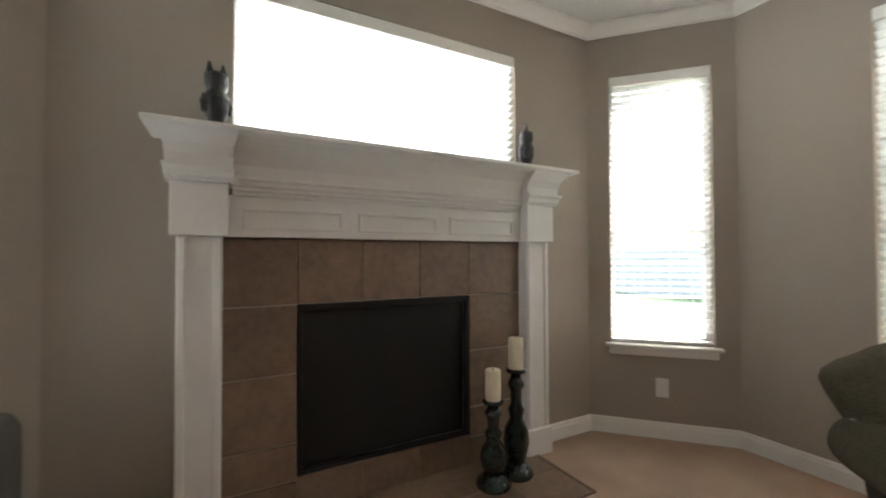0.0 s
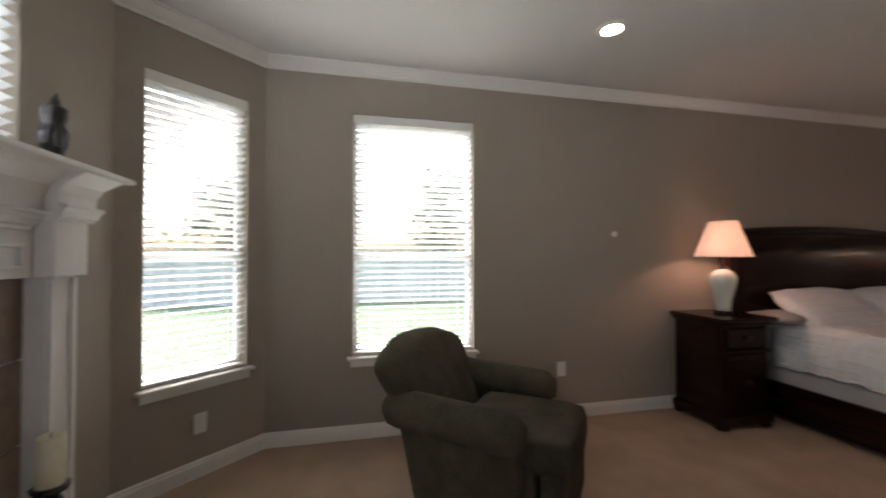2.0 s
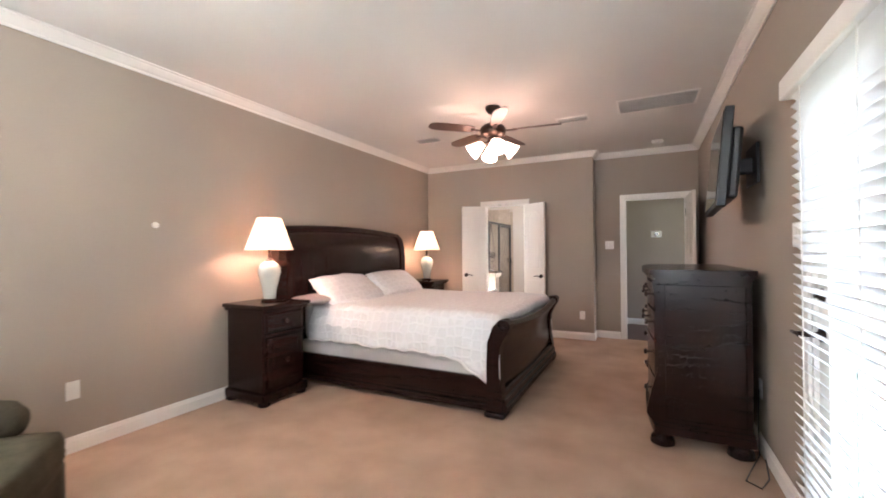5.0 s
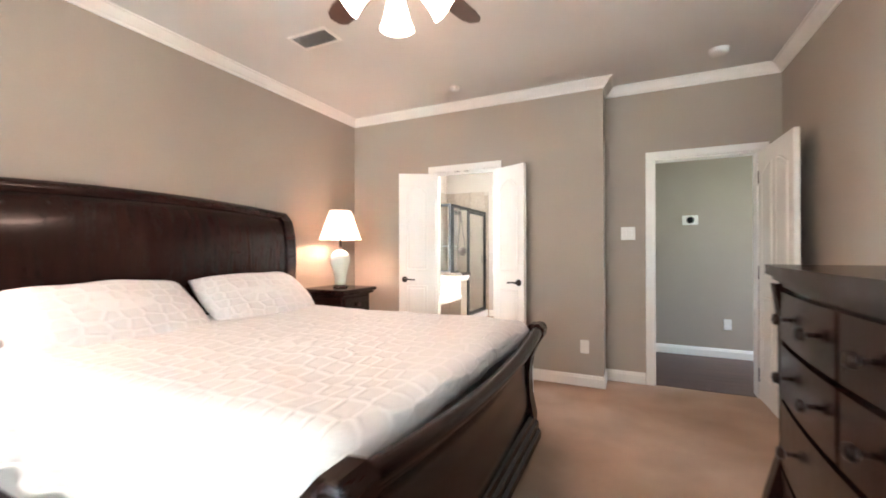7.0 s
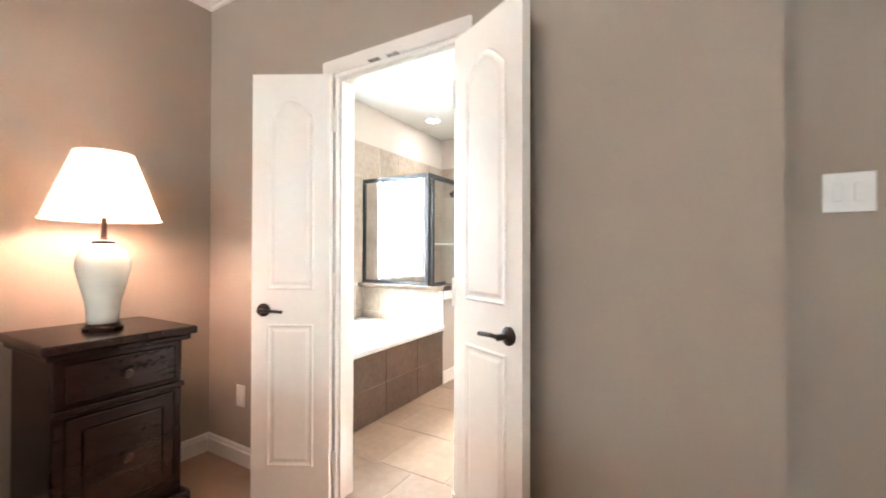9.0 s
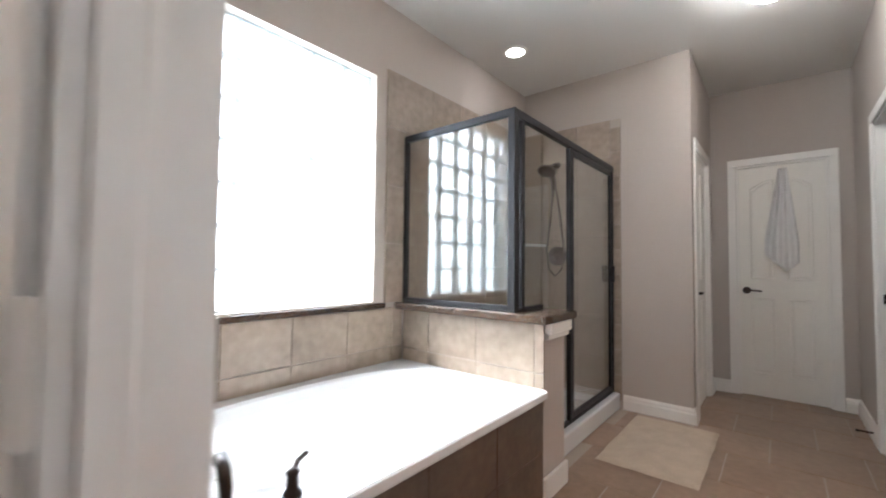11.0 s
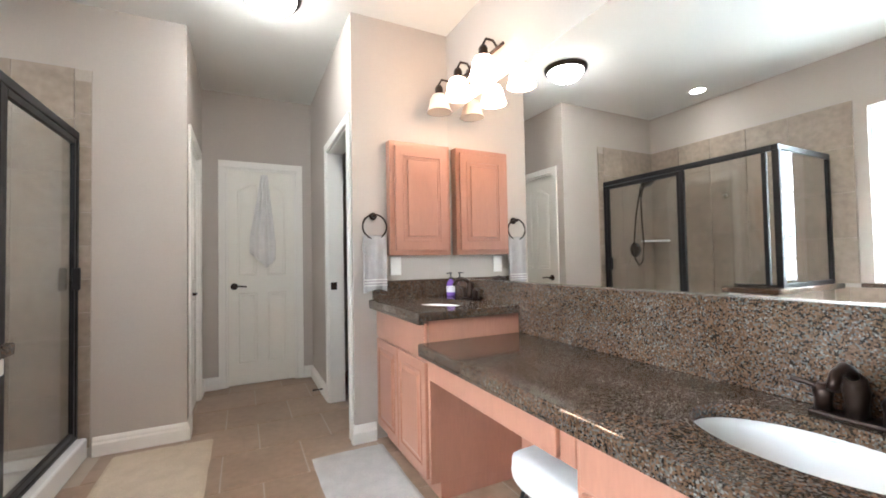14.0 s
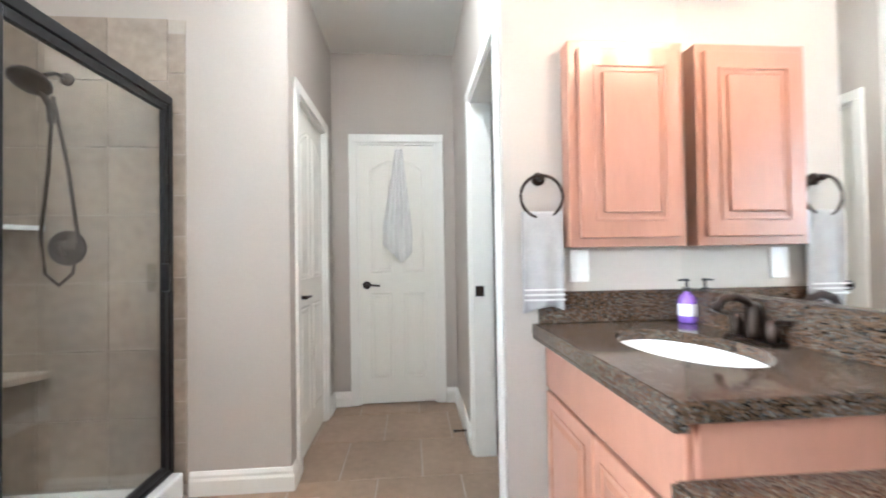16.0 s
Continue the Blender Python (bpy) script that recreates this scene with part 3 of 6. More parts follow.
# local x grows to the east; the surround is symmetric about the middle but for the firebox
fireplace()
hearth = tagged(new("hearth"), "brown stone tile hearth flush with the carpet", "hearth", kind="structure")
part("grout_bed", cube(1.18, 2.86, 0.19, 0.70, -0.02, 0.004), "grout", hearth)
for i in range(5):
    for j in range(2):
        x0 = 1.18 + 0.336 * i
        y0 = 0.19 + 0.255 * j
        part("tile", cube(x0 + 0.002, x0 + 0.334, y0 + 0.002, y0 + 0.253, -0.01, 0.010, 0.002, seg=1), "ftile", hearth)
part("edge_trim", cube(1.165, 1.18, 0.29, 0.712, 0.0, 0.014, 0.003), "ftile", hearth, "narrow stone edge strip")
part("edge_trim", cube(1.18, 2.86, 0.70, 0.712, 0.0, 0.014, 0.003), "ftile", hearth, "narrow stone edge strip")


def candle_stand(x, y, h, candle):
    o = base("candle_holder", pose(x, y, 0.010), "tall mottled dark glass candle holder on the hearth", "candle holder", "candle holders")
    k = h / 0.5
    part("foot", lathe([(0.085, 0), (0.092, 0.012), (0.085, 0.035), (0.06, 0.055), (0.05, 0.07)], 24), "candle_holder", o, smooth=True)
    part("stem", lathe([(0.045, 0.065), (0.055, 0.10 * k), (0.072, 0.16 * k), (0.062, 0.22 * k), (0.035, 0.27 * k), (0.045, 0.31 * k), (0.028, 0.34 * k), (0.032, 0.40 * k), (0.045, 0.43 * k), (0.025, h - 0.03)], 24), "candle_holder", o, smooth=True)
    part("cup", lathe([(0.025, h - 0.03), (0.05, h - 0.015), (0.055, h), (0.045, h + 0.004)], 24), "candle_holder", o, smooth=True)
    c = base("pillar_candle", pose(x, y, 0.010 + h + 0.004), "ivory pillar candle standing in the holder", "candle", "candles")
    part("wax", lathe([(0.038, 0), (0.040, 0.004), (0.040, candle - 0.005), (0.034, candle), (0.012, candle - 0.012)], 24), "candle", c, smooth=True)
    part("wick", tube([(0, 0, candle - 0.012), (0.002, 0, candle + 0.008)], 0.0015, 6), "black", c)


candle_stand(1.585, 0.43, 0.43, 0.155)
candle_stand(1.415, 0.40, 0.56, 0.165)


def carved_figure(x, y, seed):
    """A squat carved ornament as one plain mesh."""
    bm = lathe([(0.05, 0), (0.055, 0.012), (0.04, 0.03), (0.065, 0.07), (0.07, 0.11), (0.05, 0.135), (0.062, 0.16), (0.06, 0.19), (0.03, 0.205)], 28)
    for s in (-1, 1):
        lathe([(0.022, 0.18), (0.02, 0.205), (0.006, 0.235)], 10, bm, pose(s * 0.035, 0, 0))
        lathe([(0.018, -0.03), (0.026, 0.0), (0.012, 0.03)], 10, bm, pose(s * 0.06, 0.01, 0.09))
    for v in bm.verts:
        v.co += Vector((1, 1, 0.5)) * 0.006 * noise.noise(v.co * 45 + Vector((seed, 0, 0)))
        v.co.y *= 0.8
    ob = link_mesh("carved_figurine", bm, "carved")
    ob.matrix_world = pose(x, y, 1.678, 0, 0, 20 * seed) @ Matrix.Diagonal((0.72, 0.8, 1.15, 1))
    tagged(ob, "small dark carved wooden ornament on the mantel shelf", "figurine", "mantel ornaments")


carved_figure(2.83, 0.31, 1)
carved_figure(1.24, 0.29, 2)


# ---- east door with blind ----
def patio_door():
    f = frame_of(CR, (4.05, 8.28))
    s0, s1 = 3.29 - 0.84, 4.14 - 0.84
    casing("door_frame_patio", CR, (4.05, 8.28), s0, s1, 2.05, jamb=0.14)
    o = base("patio_door", f, "white glazed patio door with closed white slatted blind", "door")
    o["kind"] = "structure"
    a, b = s0 + 0.02, s1 - 0.02
    for nm, q in (("stile", (a, a + 0.11, 0.012, 2.03)), ("stile", (b - 0.11, b, 0.012, 2.03)), ("rail", (a + 0.11, b - 0.11, 0.012, 0.25)), ("rail", (a + 0.11, b - 0.11, 1.91, 2.03))):
        part(nm, cube(q[0], q[1], -0.06, -0.016, q[2], q[3], 0.003), "door", o)
    pane = part("pane", cube(a + 0.11, b - 0.11, -0.042, -0.036, 0.25, 1.91), "glass", o)
    pane.visible_shadow = False
    part("blind_valance", cube(s0 - 0.06, s1 + 0.03, 0.018, 0.10, 1.985, 2.075, 0.006), "trim", o, "white blind valance box")
    bm = cube(-0.40, 0.40, -0.0245, 0.0245, -0.0015, 0.0015)
    first = part("slat", bm, "slat", o)
    first.matrix_local = pose((s0 + s1) / 2, 0.052, 1.965, 42)
    for k in range(1, 43):
        sl = new("slat", first.data)
        sl.parent = o
        sl.matrix_local = pose((s0 + s1) / 2, 0.052, 1.965 - 0.044 * k, 42 + random.uniform(-2, 2), random.uniform(-0.3, 0.3), 0)
    part("bottom_rail", cube(s0 + 0.02, s1 - 0.02, 0.03, 0.075, 0.075, 0.095, 0.004), "trim", o)
    for fr in (0.2, 0.8):
        x = s0 + (s1 - s0) * fr
        part("ladder_cord", cube(x - 0.002, x + 0.002, 0.077, 0.080, 0.09, 1.99), "trim", o)
    for z, nm in ((0.93, "door_handle"), (1.10, "deadbolt")):
        h = part(nm, lathe([(0.03, 0), (0.03, 0.012), (0.012, 0.02), (0.012, 0.09 if nm == "door_handle" else 0.03)], 16, m=pose(b - 0.055, -0.016, z, -90)), "bronze", o, "dark bronze")
        if nm == "door_handle":
            part("lever", tube([(b - 0.055, 0.07, z), (b - 0.03, 0.074, z), (b + 0.03, 0.07, z - 0.004)], 0.008), "bronze", h)
    for z in (0.25, 1.05, 1.8):
        part("hinge", cube(s0 - 0.004, s0 + 0.02, -0.018, 0.004, z - 0.05, z + 0.05, 0.002), "metal", o)


patio_door()


# ---- panelled doors ----
def panel_door(name, m, width, label, height=2.03, handle_side=1, handle=True, cols=2, kind="door", both=True, structure_kind=True):
    """A moulded door leaf, hinge at local x=0, in the plane y=0..0.035, with arched top panels."""
    o = base(name, m, label, "door")
    if structure_kind:
        o["kind"] = "structure"
    part("leaf", cube(0, width, 0, 0.035, 0.008, height, 0.002), "door", o)
    st = 0.09 if cols == 2 else 0.075
    pw = (width - st * (cols + 1)) / cols
    for c in range(cols):
        x0 = st + c * (pw + st)
        for z0, z1, arch in ((1.02, height - 0.12, True), (0.20, 0.86, False)):
            for yy, sgn in ((0.035, 1), (0.0, -1)):
                rows = []
                nseg = 8 if arch else 1
                for k in range(nseg + 1):
                    u = k / nseg
                    ux = u if cols == 1 else (u if c == 0 else 1 - u) * 0.5 + (0 if c == 0 else 0)
                    rise = 0.075 * math.sin(math.pi * (ux if cols == 1 else ux)) if arch else 0
                    rows.append((x0 + pw * u, z1 - (0.075 if arch else 0) + rise))
                outline = [(x0, z0), (x0 + pw, z0)] + rows[::-1]
                bm = bmesh.new()
                cx, cz = x0 + pw / 2, (z0 + z1) / 2
                def ring(k, dy):
                    return [bm.verts.new((cx + (x - cx) * (1 - k / (pw / 2)), yy + sgn * dy, cz + (z - cz) * (1 - k / ((z1 - z0) / 2)))) for x, z in outline]
                rings = [ring(0.0, 0.0), ring(0.006, 0.007), ring(0.016, 0.002), ring(0.024, 0.002), ring(0.036, 0.006)]
                nn = len(outline)
                for a, b in zip(rings, rings[1:]):
                    for q in range(nn):
                        bm.faces.new((a[q], a[(q + 1) % nn], b[(q + 1) % nn], b[q]))
                bm.faces.new(rings[-1])
                bmesh.ops.recalc_face_normals(bm, faces=bm.faces)
                part("panel", bm, "door", o)
    if handle:
        hx = width - 0.06 if handle_side > 0 else 0.06
        for yy, sgn in ((0.035, 1), (0.0, -1)):
            if not both and sgn < 0:
                continue
            h = part("door_handle", lathe([(0.031, 0), (0.031, 0.008), (0.022, 0.014), (0.011, 0.02), (0.011, 0.05)], 18, m=pose(hx, yy, 0.925, -90 * sgn)), "bronze", o, "dark bronze lever handle")
            y2 = yy + sgn * 0.048
            part("lever", tube([(hx, y2, 0.925), (hx - handle_side * 0.03, y2 + sgn * 0.003, 0.928), (hx - handle_side * 0.07, y2, 0.924), (hx - handle_side * 0.105, y2 - sgn * 0.004, 0.921)], 0.0075, 8), "bronze", h)
    for z in (0.2, 1.04, 1.82):
        pin = part("hinge", lathe([(0.006, z - 0.055), (0.006, z + 0.055)], 8, m=pose(-0.004, 0.0, 0)), "bronze" if cols == 2 else "door", o)
        if cols == 1:
            part("hinge_leaf", cube(-0.024, 0.002, 0.002, 0.005, z - 0.055, z + 0.055), "door", pin, "white painted hinge plate")
    return o


a1 = math.degrees(math.atan2(7.80 - 7.985, 0.715 - 1.048))
panel_door("double_door_leaf", pose(1.048, 7.985, 0, 0, 0, a1), 0.37, "narrow white moulded leaf of a double door, standing open", cols=1, handle_side=1)
a2 = math.degrees(math.atan2(7.79 - 7.985, 2.083 - 1.712))
panel_door("double_door_leaf", pose(1.712, 7.985, 0, 0, 0, a2), 0.38, "narrow white moulded leaf of a double door, standing open", cols=1, handle_side=1)
a3 = math.degrees(math.atan2(-0.74, 0.015))
panel_door("entry_door", pose(3.89, 8.26, 0, 0, 0, a3), 0.74, "white moulded panel door standing open against the wall", cols=2)


for cx in (1.33, 1.43):
    bc = base("ball_catch", pose(cx, 7.95, 2.032), "small bright metal catch plate in the door head", "door catch", "door catches")
    part("plate", cube(-0.03, 0.03, -0.012, 0.012, -0.004, -0.0005, 0.001), "metal", bc)
    part("socket", lathe([(0.007, -0.006), (0.008, -0.004)], 12), "metal", bc)

# ---- bed ----
def sleigh_bed():
    o = base("sleigh_bed", pose(0.0, 5.73, 0), "dark espresso wooden sleigh bed against the wall", "bed")
    W = 1.10
    prof = [(0.10, 0.0), (0.175, 0.0), (0.175, 0.55), (0.185, 0.85), (0.20, 1.15), (0.19, 1.35), (0.15, 1.48), (0.10, 1.555), (0.045, 1.56), (0.035, 1.52), (0.07, 1.47), (0.10, 1.35), (0.115, 1.15), (0.10, 0.8)]
    bm = bmesh.new()
    n = 24
    rings = []
    for k in range(n + 1):
        y = -W + 2 * W * k / n
        rise = 0.045 * (1 - (y / W) ** 2)
        rings.append([bm.verts.new((x, y, z + (rise - 0.02) * max(0, (z - 0.9) / 0.66))) for x, z in prof])
    for a, b in zip(rings, rings[1:]):
        for q in range(len(prof)):
            bm.faces.new((a[q], a[(q + 1) % len(prof)], b[(q + 1) % len(prof)], b[q]))
    bm.faces.new(rings[0]); bm.faces.new(rings[-1][::-1])
    bmesh.ops.recalc_face_normals(bm, faces=bm.faces)
    hb = part("headboard", bm, "woodh", o, "tall curved headboard with an arched top", smooth=True)
    for s in (-1, 1):
        pst = [(p[0] + (0.012 if p[0] > 0.12 else -0.01), p[1] + (0.01 if p[1] > 1.4 else 0)) for p in prof]
        bm = extrude_profile(pst, s * W - 0.05, s * W + 0.05, "y")
        part("headboard_post", bm, "wood", hb)
    bm = bmesh.new()
    tube([(0.085, -W + 2 * W * k / 20, 1.525 + 0.048 * (1 - (2 * k / 20 - 1) ** 2)) for k in range(21)], 0.045, 12, bm)
    part("top_roll", bm, "woodh", hb, smooth=True)
    W = 0.93
    fprof = [(2.34, 0.10), (2.4, 0.10), (2.415, 0.30), (2.4, 0.48), (2.405, 0.60), (2.44, 0.70), (2.49, 0.765), (2.48, 0.80), (2.43, 0.805), (2.38, 0.74), (2.345, 0.62), (2.34, 0.45), (2.355, 0.3)]
    bm = bmesh.new()
    rings = []
    for k in range(25):
        y = -W + 2 * W * k / 24
        sag = 1 - (y / W) ** 2
        rings.append([bm.verts.new((x + 0.03 * sag, y, z - 0.055 * sag * max(0.0, (z - 0.3) / 0.5))) for x, z in fprof])
    for p, q in zip(rings, rings[1:]):
        for k in range(len(fprof)):
            bm.faces.new((p[k], p[(k + 1) % len(fprof)], q[(k + 1) % len(fprof)], q[k]))
    bm.faces.new(rings[0])
    bm.faces.new(rings[-1][::-1])
    bmesh.ops.recalc_face_normals(bm, faces=bm.faces)
    fb = part("footboard", bm, "woodh", o, "low scrolled footboard dipping in the middle", smooth=True)
    fb.location.x, fb.location.y, fb.scale.z = -0.06, 0.05, 0.92
    roll = [(2.465 + 0.03 * (1 - u * u), u * (W + 0.02), 0.79 - 0.055 * (1 - u * u)) for u in [k / 12 - 1 for k in range(25)]]
    part("top_roll", tube(roll, 0.036, 14), "woodh", fb, smooth=True)
    for s in (-1, 1):
        pst = [(2.32, 0.05), (2.445, 0.05), (2.45, 0.2), (2.425, 0.34), (2.42, 0.48), (2.432, 0.60), (2.47, 0.69), (2.51, 0.755), (2.515, 0.80), (2.48, 0.835), (2.425, 0.83), (2.375, 0.77), (2.33, 0.64), (2.32, 0.45)]
        part("footboard_post", extrude_profile(pst, s * (W + 0.01) - 0.05, s * (W + 0.01) + 0.05, "y"), "wood", fb)
        part("foot", cube(2.3, 2.47, s * W - 0.085, s * W + 0.085, 0.0, 0.055, 0.02), "wood", fb)
        part("scroll_boss", lathe([(0.045, 0), (0.045, 0.012), (0.03, 0.02), (0.012, 0.016)], 16, m=pose(2.468, s * (W + 0.06), 0.79, -90 * s)), "wood", fb)
    base_p = [(2.31, 0.045), (2.48, 0.045), (2.48, 0.09), (2.465, 0.105), (2.465, 0.15), (2.45, 0.165), (2.448, 0.20), (2.43, 0.215), (2.31, 0.215)]
    part("base_moulding", extrude_profile(base_p, -W - 0.03, W + 0.03, "y"), "woodh", fb)
    for s in (-1, 1):
        r = part("side_rail", cube(0.17, 2.29, 0.05 + s * 0.945 - 0.025, 0.05 + s * 0.945 + 0.025, 0.055, 0.30, 0.004), "wood", o)
        part("rail_moulding", cube(0.17, 2.28, 0.05 + s * 0.975 - 0.018, 0.05 + s * 0.975 + 0.018, 0.045, 0.10, 0.008), "wood", r)
        part("rail_moulding", cube(0.17, 2.28, 0.05 + s * 0.97 - 0.01, 0.05 + s * 0.97 + 0.01, 0.105, 0.135, 0.006), "wood", r)
    b = base("box_spring", pose(0.22, 5.78, 0.20), "grey fabric covered box spring in the bed frame", "box spring")
    part("box", cube(0, 2.04, -0.935, 0.935, 0.0, 0.22, 0.035, seg=3), "boxspring", b)
    d = bmesh.new()
    nx, ny = 70, 74
    Wd, drop = 0.93, 0.32
    vs = {}
    for i in range(nx + 1):
        for j in range(ny + 1):
            run = 0.36 + (2.43 - 0.36) * i / nx
            x = min(run, 2.365)
            t = -1 + 2 * j / ny
            arc = t * (Wd + drop)
            s = 1 if arc > 0 else -1
            aa = abs(arc)
            rr = 0.10
            flat = Wd - rr
            if aa < flat:
                y, z = aa, 0.795
            elif aa < flat + rr * 1.57:
                q = (aa - flat) / rr
                y, z = flat + rr * math.sin(q), 0.695 + rr * math.cos(q)
            else:
                e = aa - flat - rr * 1.57
                y, z = Wd + 0.055 * min(1, e / 0.1) + 0.018 * math.sin(x * 19 + s * 1.3) * e / drop * 1.6, 0.695 - e * (0.93 if s < 0 else 0.9) - 0.20 * max(0, (x - 1.75) / 0.6) ** 2 * e / drop * 1.5 + 0.008 * math.sin(x * 41) * e / drop
            z += 0.016 * noise.noise(Vector((x * 2.2, arc * 2.2, 0))) + 0.007 * noise.noise(Vector((x * 7, arc * 7, 4)))
            if run > 2.33 and aa < flat + 0.1:
                z -= 1.1 * (run - 2.33)
            if x < 0.5:
                z -= 0.02 * (0.5 - x)
            vs[i, j] = d.verts.new((x, s * y, z))
    for i in range(nx):
        for j in range(ny):
            d.faces.new((vs[i, j], vs[i + 1, j], vs[i + 1, j + 1], vs[i, j + 1]))
    hems = [[tuple(vs[i, j].co) for i in range(nx + 1)] for j in (0, ny)]
    bmesh.ops.recalc_face_normals(d, faces=d.faces)
    bmesh.ops.solidify(d, geom=d.faces[:], thickness=0.012)
    q = base("mattress", pose(0.20, 5.78, 0.42), "white mattress under the coverlet", "mattress")
    part("core", cube(0.02, 2.04, -0.90, 0.90, 0.0, 0.35, 0.05, seg=3), "linen", q)
    cv = base("coverlet", pose(0, 5.78, 0), "white quilted coverlet hanging over the bed side", "bedding")
    part("cover", d, "quilt", cv, smooth=True)
    for hem in hems:
        part("hem", tube(hem, 0.009, 8), "linen", cv, "stitched white hem", smooth=True)
    for k, (y, wide) in enumerate(((-0.38, 0.96), (0.55, 0.86))):
        p = base("pillow", pose(0.40, 5.73 + y, 0.80 + 0.075, 0, 0, 0), "white patterned king pillow leaning on the headboard", "pillow", "bed pillows")
        part("case", pillow_mesh(0.52, wide, 0.22, k * 3), "quilt2", p, smooth=True).matrix_local = pose(0.06, 0, 0.0, 0, 37, 3 - 6 * k)
    p = base("pillow", pose(0.40, 5.73 - 0.84, 0.83), "grey pillow lying flat under the white pillow", "pillow", "bed pillows")
    part("case", pillow_mesh(0.36, 0.50, 0.10, 9), "grey_linen", p, smooth=True)


def quilted(name, src, scale):
    """Bedding fabric with a stitched lattice in relief."""
    m = mat(name, src, 0.9, var=0.03, scale=4, fine=160, bump=0.0, spec=0.2)
    n, l = m.node_tree.nodes, m.node_tree.links
    tc, mp = n.new("ShaderNodeTexCoord"), n.new("ShaderNodeMapping")
    mp.inputs["Scale"].default_value = (scale, scale * 0.7, scale)
    v = n.new("ShaderNodeTexVoronoi")
    v.feature = "DISTANCE_TO_EDGE"
    v.inputs["Scale"].default_value = 1.0
    v.inputs["Randomness"].default_value = 0.45
    l.new(tc.outputs["Object"], mp.inputs[0])
    l.new(mp.outputs[0], v.inputs["Vector"])
    r = n.new("ShaderNodeMapRange")
    r.inputs["From Min"].default_value, r.inputs["From Max"].default_value = 0.05, 0.16
    l.new(v.outputs["Distance"], r.inputs[0])
    no = n.new("ShaderNodeTexNoise")
    no.inputs["Scale"].default_value = 130
    ad = n.new("ShaderNodeMath")
    ad.operation = "MULTIPLY_ADD"
    ad.inputs[1].default_value = 0.35
    l.new(no.outputs["Fac"], ad.inputs[0])
    l.new(r.outputs[0], ad.inputs[2])
    bp = n.new("ShaderNodeBump")
    bp.inputs["Strength"].default_value, bp.inputs["Distance"].default_value = 0.55, 0.008
    bp.invert = True
    l.new(ad.outputs[0], bp.inputs["Height"])
    l.new(bp.outputs[0], n["Principled BSDF"].inputs["Normal"])
    mx = n.new("ShaderNodeMix")
    mx.data_type = "RGBA"
    mx.inputs["A"].default_value = (0.79, 0.785, 0.78, 1)
    mx.inputs["B"].default_value = (0.735, 0.73, 0.725, 1)
    l.new(r.outputs[0], mx.inputs["Factor"])
    l.new(mx.outputs["Result"], n["Principled BSDF"].inputs["Base Color"])
    return m


M["quilt"] = quilted("white_quilted_cotton", (0.76, 0.72, 0.68), 13)
M["quilt2"] = quilted("white_pillow_cotton", (0.76, 0.72, 0.69), 15)
sleigh_bed()


def nightstand(y):
    o = base("nightstand", pose(0.02, y, 0), "dark espresso wooden nightstand with one drawer and a door", "nightstand", "nightstands")
    part("body", cube(0.02, 0.48, -0.225, 0.225, 0.09, 0.80, 0.012, seg=3), "wood", o)
    part("top", cube(0.0, 0.54, -0.265, 0.265, 0.822, 0.858, 0.012, seg=3), "woodh", o)
    part("top_moulding", cube(0.01, 0.515, -0.248, 0.248, 0.795, 0.824, 0.01), "woodh", o)
    part("plinth", cube(0.01, 0.515, -0.25, 0.25, 0.03, 0.11, 0.014), "woodh", o)
    for sx in (0.05, 0.46):
        for sy in (-0.2, 0.2):
            part("foot", lathe([(0.045, 0), (0.055, 0.012), (0.045, 0.04)], 14, m=pose(sx, sy, 0)), "wood", o)
    d = part("drawer", cube(0.478, 0.497, -0.19, 0.19, 0.625, 0.775, 0.008), "wood", o)
    part("knob", lathe([(0.006, 0), (0.006, 0.012), (0.018, 0.02), (0.015, 0.03)], 14, m=pose(0.497, 0, 0.70, 0, 90)), "bronze", d, "dark bronze knob")
    part("moulding", cube(0.478, 0.505, -0.225, 0.225, 0.585, 0.612, 0.008), "wood", o)
    d = part("door", cube(0.478, 0.493, -0.19, 0.19, 0.135, 0.57, 0.008), "wood", o)
    part("door_panel", cube(0.49, 0.502, -0.14, 0.14, 0.185, 0.52, 0.008), "wood", d)
    part("knob", lathe([(0.006, 0), (0.006, 0.012), (0.018, 0.02), (0.015, 0.03)], 14, m=pose(0.50, 0.0, 0.36, 0, 90)), "bronze", d, "dark bronze knob")


